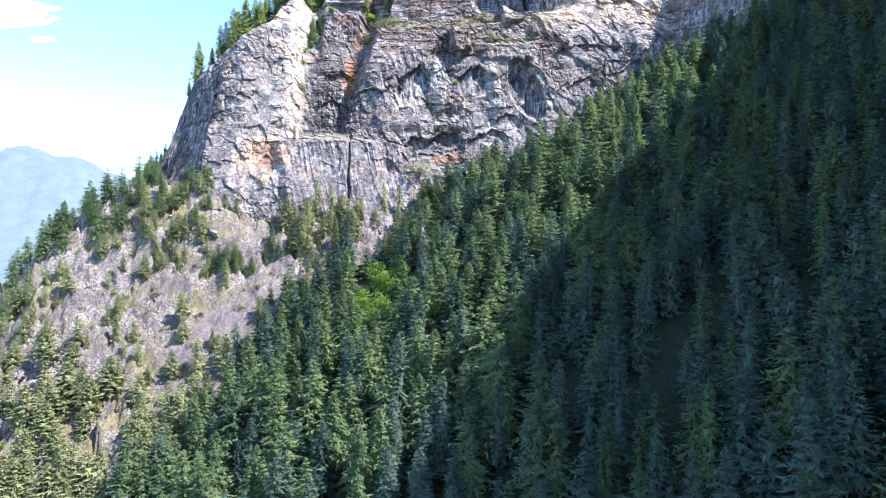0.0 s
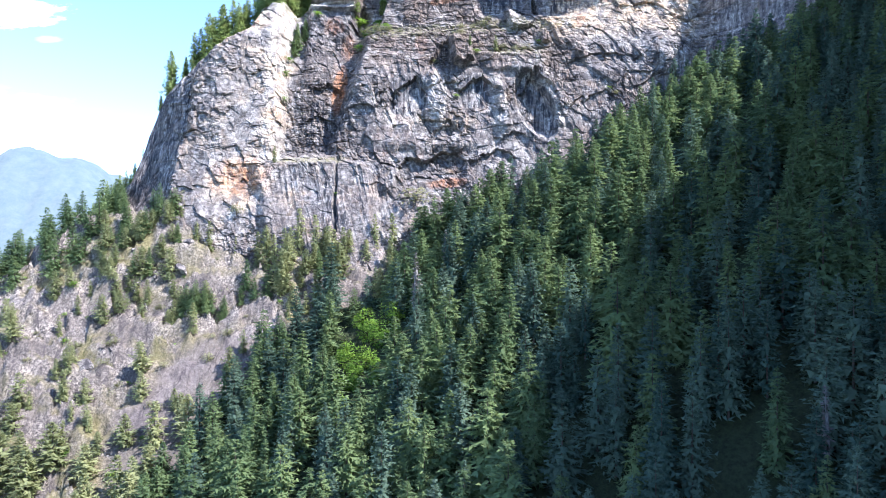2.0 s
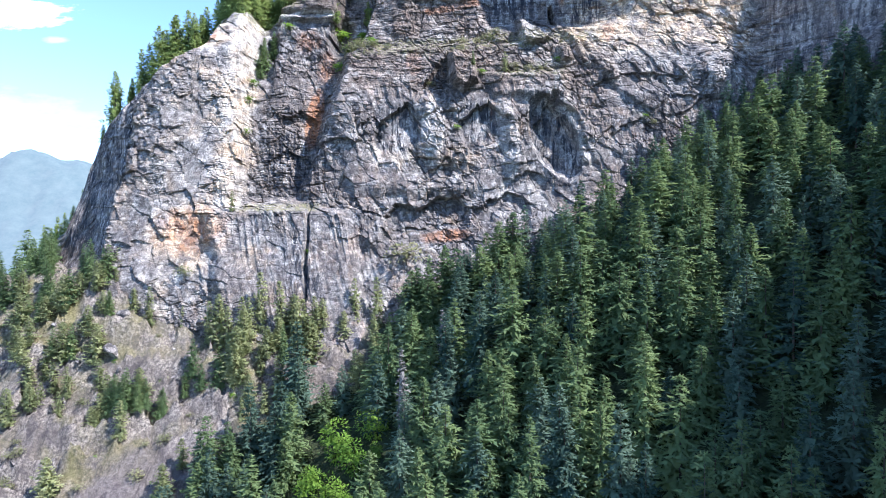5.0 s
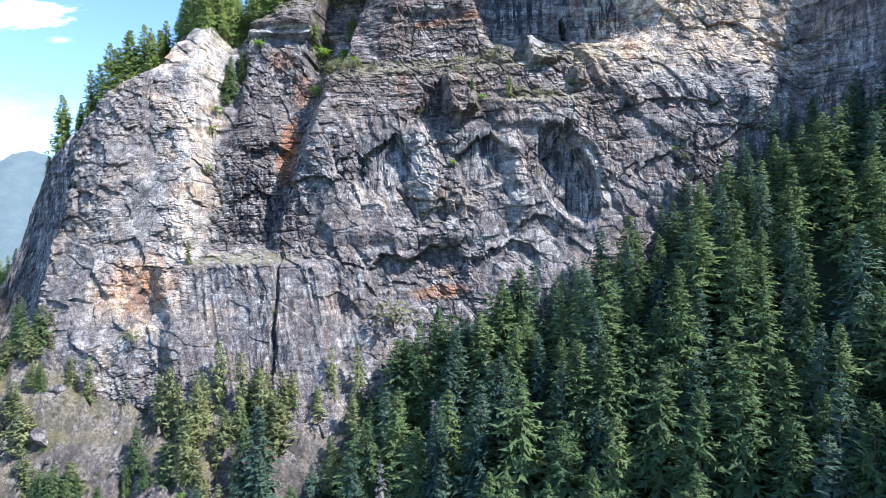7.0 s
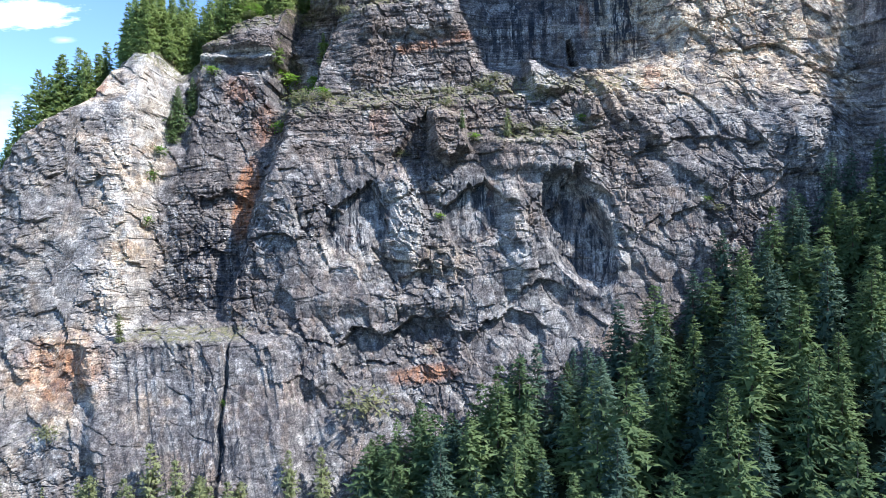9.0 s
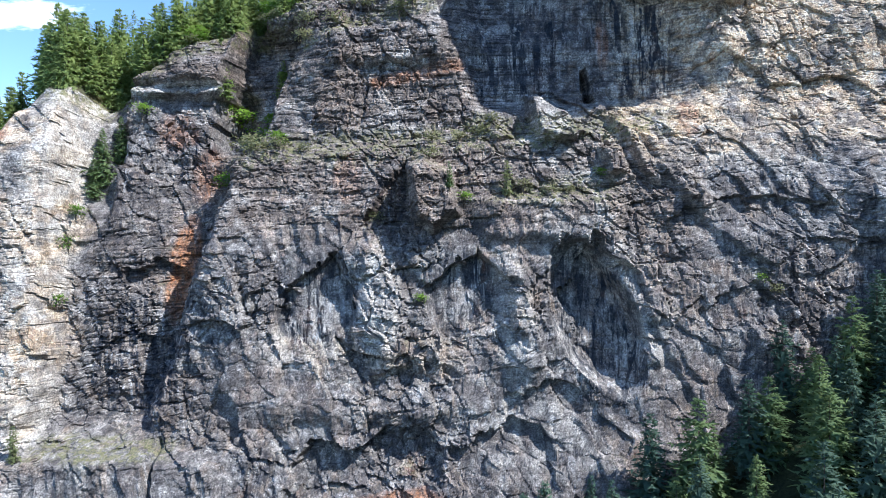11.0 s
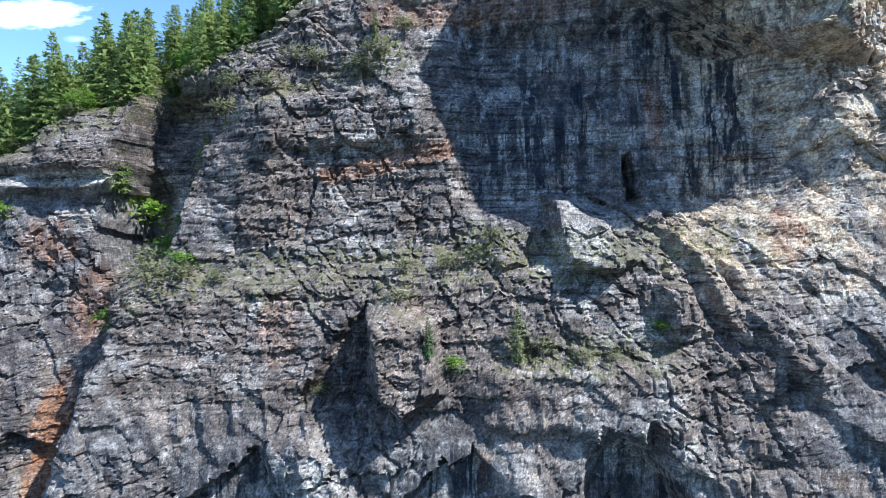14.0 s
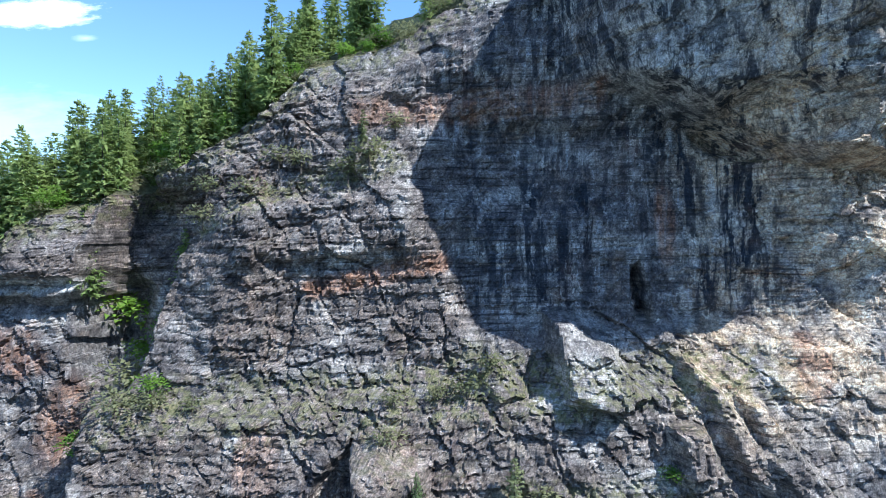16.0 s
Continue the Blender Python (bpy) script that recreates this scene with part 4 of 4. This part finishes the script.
def forest():
    rng = random.Random(5)
    things, deep = [], []
    for i in range(-15, 43):
        for j in range(4, 46):
            x, y = 7.4 * i + 3.5 * (j % 2) + 7.0 * (rng.random() - 0.5), 7.2 * j + 7.0 * (rng.random() - 0.5)
            h = (12.5 + 10.5 * rng.random() ** 0.8 + (4 if rng.random() < 0.15 else 0)) * (1.0 if y < 262 else 0.85)
            if y > 294 or x > (150 if y < 235 else 178) or x > 0.727 * y + 16 or x < -30 - 0.6 * y:
                continue
            if y < 105 and x < 0.3 * y - 20:
                continue
            if float(bareness(np.array([x]), np.array([y]))[0]) > 0.4:
                continue
            g = ground_at(x, y)
            if math.hypot((x + 24) / 13, (y - 228) / 20) < 1:
                continue
            if g - EYE + h < -0.42 * y - 4:
                continue
            if float(vnoise(np.array([x / 13.0]), np.array([y / 13.0]), 501)[0]) > 0.36 and x < 0.2 * y:
                continue
            if y > float(cliff_depth(np.array([x]), np.array([g - EYE + 6]))[0]) - 2.0:
                continue
            (things if (y >= 192 and x < 100) or (y >= 150 and x < 0.2 * y - 4) else deep).append((x, y, g - 0.5, h))
    # the tall stand at the foot of the face
    for k in range(20):
        x, y = -9 + 1.8 * k + 3 * rng.random(), 263 + 19 * rng.random()
        things.append((x, y, ground_at(x, y) - 0.5, 18 + 7 * rng.random()))
    for x, y, g, h in things:
        key = rng.choice(("fir_a", "fir_b", "fir_c", "fir_a", "fir_c", "spruce_a", "spruce_b"))
        if x < -12 and y > 262:
            if rng.random() < 0.45:
                continue
            key, h = rng.choice(("pine_a", "pine_b")), 0.8 * h
        if rng.random() < 0.012:
            key = "snag"
        plant(key, x, y, g, h, "conifers on the slope", width=0.98 + 0.35 * rng.random() + 0.02 * max(0, 16 - h))
    for x, y, g, h in deep:
        # mostly spruce, whose colour carries the blue of the shade
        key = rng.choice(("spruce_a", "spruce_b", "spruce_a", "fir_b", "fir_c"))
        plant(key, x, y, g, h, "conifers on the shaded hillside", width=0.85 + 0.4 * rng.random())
    return len(things), len(deep)


print("forest", forest())


def rim_woods():
    rng = random.Random(9)
    back = []
    for x0, x1, count, deep, tall in ((-80, -8, 165, 30, 13), (-8, 30, 18, 26, 14), (-200, -132, 40, 9, 9), (-134, -100, 10, 12, 9), (-130, -90, 17, 5, 16), (-94, -60, 30, 16, 16)):
        for i in range(count):
            x, d = x0 + (x1 - x0) * rng.random(), 1.0 + deep * rng.random() ** 1.3
            if x > -12 and d < 5:
                d += 6
            k = int(np.argmin(np.abs(CLIFF_X - x)))
            y = CLIFF_TOP_Y[k] + d
            z = EYE + CLIFF_TOP_Z[k] + upper_rise(x, d) - 0.5
            h = tall * (0.7 + 0.6 * rng.random())
            if d > 16:
                back.append((x, y, z, h))
                continue
            plant(rng.choice(("hemlock_a", "hemlock_b")), x, y, z, h, "conifers above the cliff", width=0.85 + 0.3 * rng.random())
    for i in range(46):
        x = -58 + 80 * rng.random()
        k = int(np.argmin(np.abs(CLIFF_X - x)))
        d = 0.6 + 5 * rng.random()
        key = rng.choice(("scrub", "shrub", "scrub", "broad"))
        plant(key, x, CLIFF_TOP_Y[k] + d, EYE + CLIFF_TOP_Z[k] + upper_rise(x, d) - 0.2, 3.5 + 2.5 * rng.random() if key == "broad" else 1.2 + 1.5 * rng.random(), "shrubs along the cliff edge", width=1.2)
    joined_woods("rim_woods", back, ((3.1, 31, 26), (2.7, 32, 26)), "dense green conifers on the slope above the cliff", NEEDLES_BRIGHT)


rim_woods()


def slab_trees():
    rng = random.Random(15)
    done = 0
    for i in range(900):
        x, y = -205 + 160 * rng.random(), 165 + 105 * rng.random()
        ax, ay = np.array([x]), np.array([y])
        if float(bareness(ax, ay)[0]) < 0.6 or x < -0.78 * y - 8 or float(fbm(ax / 16, ay / 12, 521, 3)[0]) < -0.15:
            continue
        if -118 < x < -58 and 216 < y < 260 and rng.random() < 0.75:
            continue
        plant(rng.choice(("pine_a", "pine_b", "pine_b", "pine_a", "pine_b")), x, y, ground_at(x, y) - 0.3, 6 + 6 * rng.random() + (5 if y < 222 else 0), "pines on the rock slabs", width=0.95 + 0.3 * rng.random())
        done += 1
        if done > 175:
            break
    for i in range(330):
        x, y = -205 + 160 * rng.random(), 170 + 118 * rng.random()
        if float(bareness(np.array([x]), np.array([y]))[0]) < 0.5:
            continue
        plant(rng.choice(("scrub", "scrub", "shrub")), x, y, ground_at(x, y) - 0.2, 1.2 + 1.8 * rng.random() ** 2, "shrubs on the rock slabs", width=1.0 + 0.5 * rng.random())
    for i in range(44):
        x, y = -200 + 62 * rng.random(), 276 + 40 * rng.random()
        plant(rng.choice(("fir_b", "fir_c")), x, y, ground_at(x, y) - 0.3, 12 + 7 * rng.random(), "conifers on the terrace", width=1.2)
    for i in range(16):
        x = -98 + 36 * rng.random()
        y = 262 + 0.15 * (x + 80) + 7 * rng.random()
        plant(rng.choice(("fir_b", "fir_c")), x, y, ground_at(x, y) - 0.3, 8 + 5 * rng.random(), "conifers on the terrace", width=1.2)
    for i in range(34):
        x = -142 + 36 * rng.random()
        y = 268 + 22 * rng.random() + 0.3 * max(0, -118 - x)
        plant(rng.choice(("fir_b", "fir_c", "pine_a")), x, y, ground_at(x, y) - 0.3, 7 + 7 * rng.random(), "conifers on the terrace", width=1.15)
    for i in range(60):
        x, y = -175 + 115 * rng.random(), 165 + 64 * rng.random()
        if float(bareness(np.array([x]), np.array([y]))[0]) < 0.5 or x < -0.78 * y - 8:
            continue
        plant(rng.choice(("pine_a", "pine_b")), x, y, ground_at(x, y) - 0.3, 10 + 8 * rng.random(), "pines on the rock slabs", width=1.15 + 0.3 * rng.random())
    # pines in the rubble under the rock face
    for i in range(20):
        x, y = -62 + 50 * rng.random(), 262 + 15 * rng.random()
        plant(rng.choice(("pine_a", "pine_b", "fir_b")), x, y, ground_at(x, y) - 0.4, 8 + 9 * rng.random(), "thin trees below the rock face", width=0.85 + 0.2 * rng.random())
    # tall thin trees at the foot of the rock face
    for x, y, h in ((-57, 277, 21), (-63, 277, 17), (-74, 278, 15), (-70, 276, 18), (-50, 274, 19), (-44, 272, 17), (-66, 273, 15), (-94, 279, 13), (-100, 281, 9), (-107, 283, 9), (-37, 277, 14), (-27, 279, 15), (-46, 276, 12), (-112, 285, 7), (-84, 281, 7), (-20, 280, 17), (-52, 280, 11)):
        plant(rng.choice(("pine_a", "pine_b")), x, y, ground_at(x, y) - 0.4, h, "thin trees below the rock face", width=0.8)
    for x, y, h in ((-25, 240, 11), (-20, 234, 9), (-30, 232, 9), (-16, 241, 8), (-24, 228, 7), (-28, 222, 6), (-20, 219, 5), (-30, 215, 5), (-33, 225, 6), (-27, 226, 6), (-62, 197, 6), (-21, 225, 5), (-32, 237, 6), (-15, 235, 4.5), (-26, 220, 5), (62, 122, 5), (55, 116, 4), (-55, 203, 4.5)):
        plant("broad", x, y, ground_at(x, y) - 0.3, h, "broadleaf trees in the gully", width=1.0)
    plant("snag", -8, 234, ground_at(-8, 234) - 0.3, 25, "dead trees on the slope")
    plant("snag", 63, 131, ground_at(63, 131) - 0.3, 16, "dead trees on the slope")
    plant("dead_red", -62, 193, ground_at(-62, 193) - 0.3, 12, "dead trees on the slope")


slab_trees()


def face_at(x, z):
    ax, az = np.array([float(x)]), np.array([float(z)])
    y = cliff_depth(ax, az)
    return float((y + cliff_relief(ax, az, y))[0])


def ledge_plants():
    """Shrubs and small trees that hold on in the rock face."""
    rows = (("shrub", -40.5, 120.5, 6.0), ("shrub", -37, 115.5, 3.6), ("scrub", -29, 112, 3.0), ("scrub", -24, 112.5, 2.2), ("scrub", -19, 112, 1.8), ("shrub", -37, 105, 3.4),
            ("scrub", -9.4, 146, 2.4), ("scrub", 1.0, 144, 2.4), ("pine_b", 3.1, 149, 4.5), ("fir_b", 12.1, 103, 5.2), ("pine_b", 23.5, 101.5, 7.0), ("scrub", 8.1, 109.5, 2.0),
            ("scrub_red", 36.0, 112.5, 3.6), ("shrub", 42.2, 105.5, 1.8), ("scrub", -19.7, 142, 2.2), ("hemlock_b", -41.0, 126.5, 14.0), ("shrub", -30.6, 121, 3.0), ("shrub", 5.9, 80.5, 2.0),
            ("fir_a", -66.5, 106, 13.0), ("fir_a", -63.5, 111, 11.0), ("fir_c", -67.5, 103, 9.0), ("pine_b", -70.6, 51.5, 7.0), ("shrub", -69, 99, 2.6), ("shrub", -70, 80, 2.6), ("shrub", -69.5, 92, 3.0),
            ("shrub", -44, 37, 1.8), ("scrub", -11, 34, 6.0), ("scrub", -84.6, 30, 3.0), ("shrub", -30.5, 115, 4.5), ("shrub", -29, 119, 3.5), ("scrub", -33, 113, 4.0), ("hemlock_b", -28.5, 127, 10.0), ("shrub", -25.5, 114, 3.0), ("shrub", -28, 132, 2.6))
    more = (("scrub", 31.9, 102, 1.5), ("scrub", 36, 102, 1.3), ("shrub", 72, 84, 2.0), ("scrub", 8.5, 113.5, 1.8), ("scrub", -3.1, 97, 1.6), ("shrub", -58, 122, 3.0), ("scrub", 14, 114, 1.6), ("scrub", 75, 82, 1.6),
            ("scrub", -13, 141, 2.6), ("scrub", -6, 145.5, 2.2), ("scrub", 4, 146, 3.0), ("scrub", 7.5, 151, 2.2), ("scrub", -20, 137.5, 2.4), ("scrub", 18, 114.5, 2.4), ("scrub", 21, 117.5, 2.0), ("scrub", 27, 103, 1.8), ("shrub", 15, 100.5, 2.2))
    for key, x, z, h in rows + more:
        plant(key, x, face_at(x, z) - 0.35, EYE + z, h, "plants in the rock face", width=1.0 if key[0] != "s" else 1.3)


ledge_plants()


# ---- loose rocks ----


def boulder_mesh(seed):
    """A broken block: a ball cut flat by a handful of random planes."""
    rng = random.Random(seed)
    bm = bmesh.new()
    bmesh.ops.create_icosphere(bm, subdivisions=3, radius=1.0)
    cuts = []
    for _ in range(11):
        n = Vector((rng.uniform(-1, 1), rng.uniform(-1, 1), rng.uniform(-0.8, 1))).normalized()
        cuts.append((n, rng.uniform(0.45, 0.8)))
    for v in bm.verts:
        for n, d in cuts:
            over = v.co.dot(n) - d
            if over > 0:
                v.co -= n * over
        v.co += 0.05 * Vector(noise.noise_vector(v.co * 3.1 + Vector((seed, 0, 0))))
    me = bpy.data.meshes.new("boulder")
    bm.to_mesh(me)
    bm.free()
    me.materials.append(ROCK)
    return me


def boulders():
    rng = random.Random(33)
    meshes = [boulder_mesh(k) for k in (3, 8, 14, 21)]
    spots = [(-130 + 100 * rng.random(), 268 + 16 * rng.random(), 1.0 + 2.2 * rng.random() ** 2) for _ in range(22)]
    spots += [(-170 + 100 * rng.random(), 175 + 90 * rng.random(), 0.8 + 2.6 * rng.random() ** 2) for _ in range(24)]
    for x, y, r in spots:
        if float(bareness(np.array([x]), np.array([y]))[0]) < 0.5:
            continue
        ob = new("boulder", rng.choice(meshes))
        ob.matrix_basis = Matrix.LocRotScale((x, y, ground_at(x, y) - 0.25 * r), Euler((rng.random() * 6, rng.random() * 6, rng.random() * 6)), (r * rng.uniform(0.8, 1.5), r * rng.uniform(0.8, 1.3), r * rng.uniform(0.6, 1.0)))
        tagged(ob, "angular grey boulder lying on the rocky slope", "boulder", "boulders on the slope")


boulders()
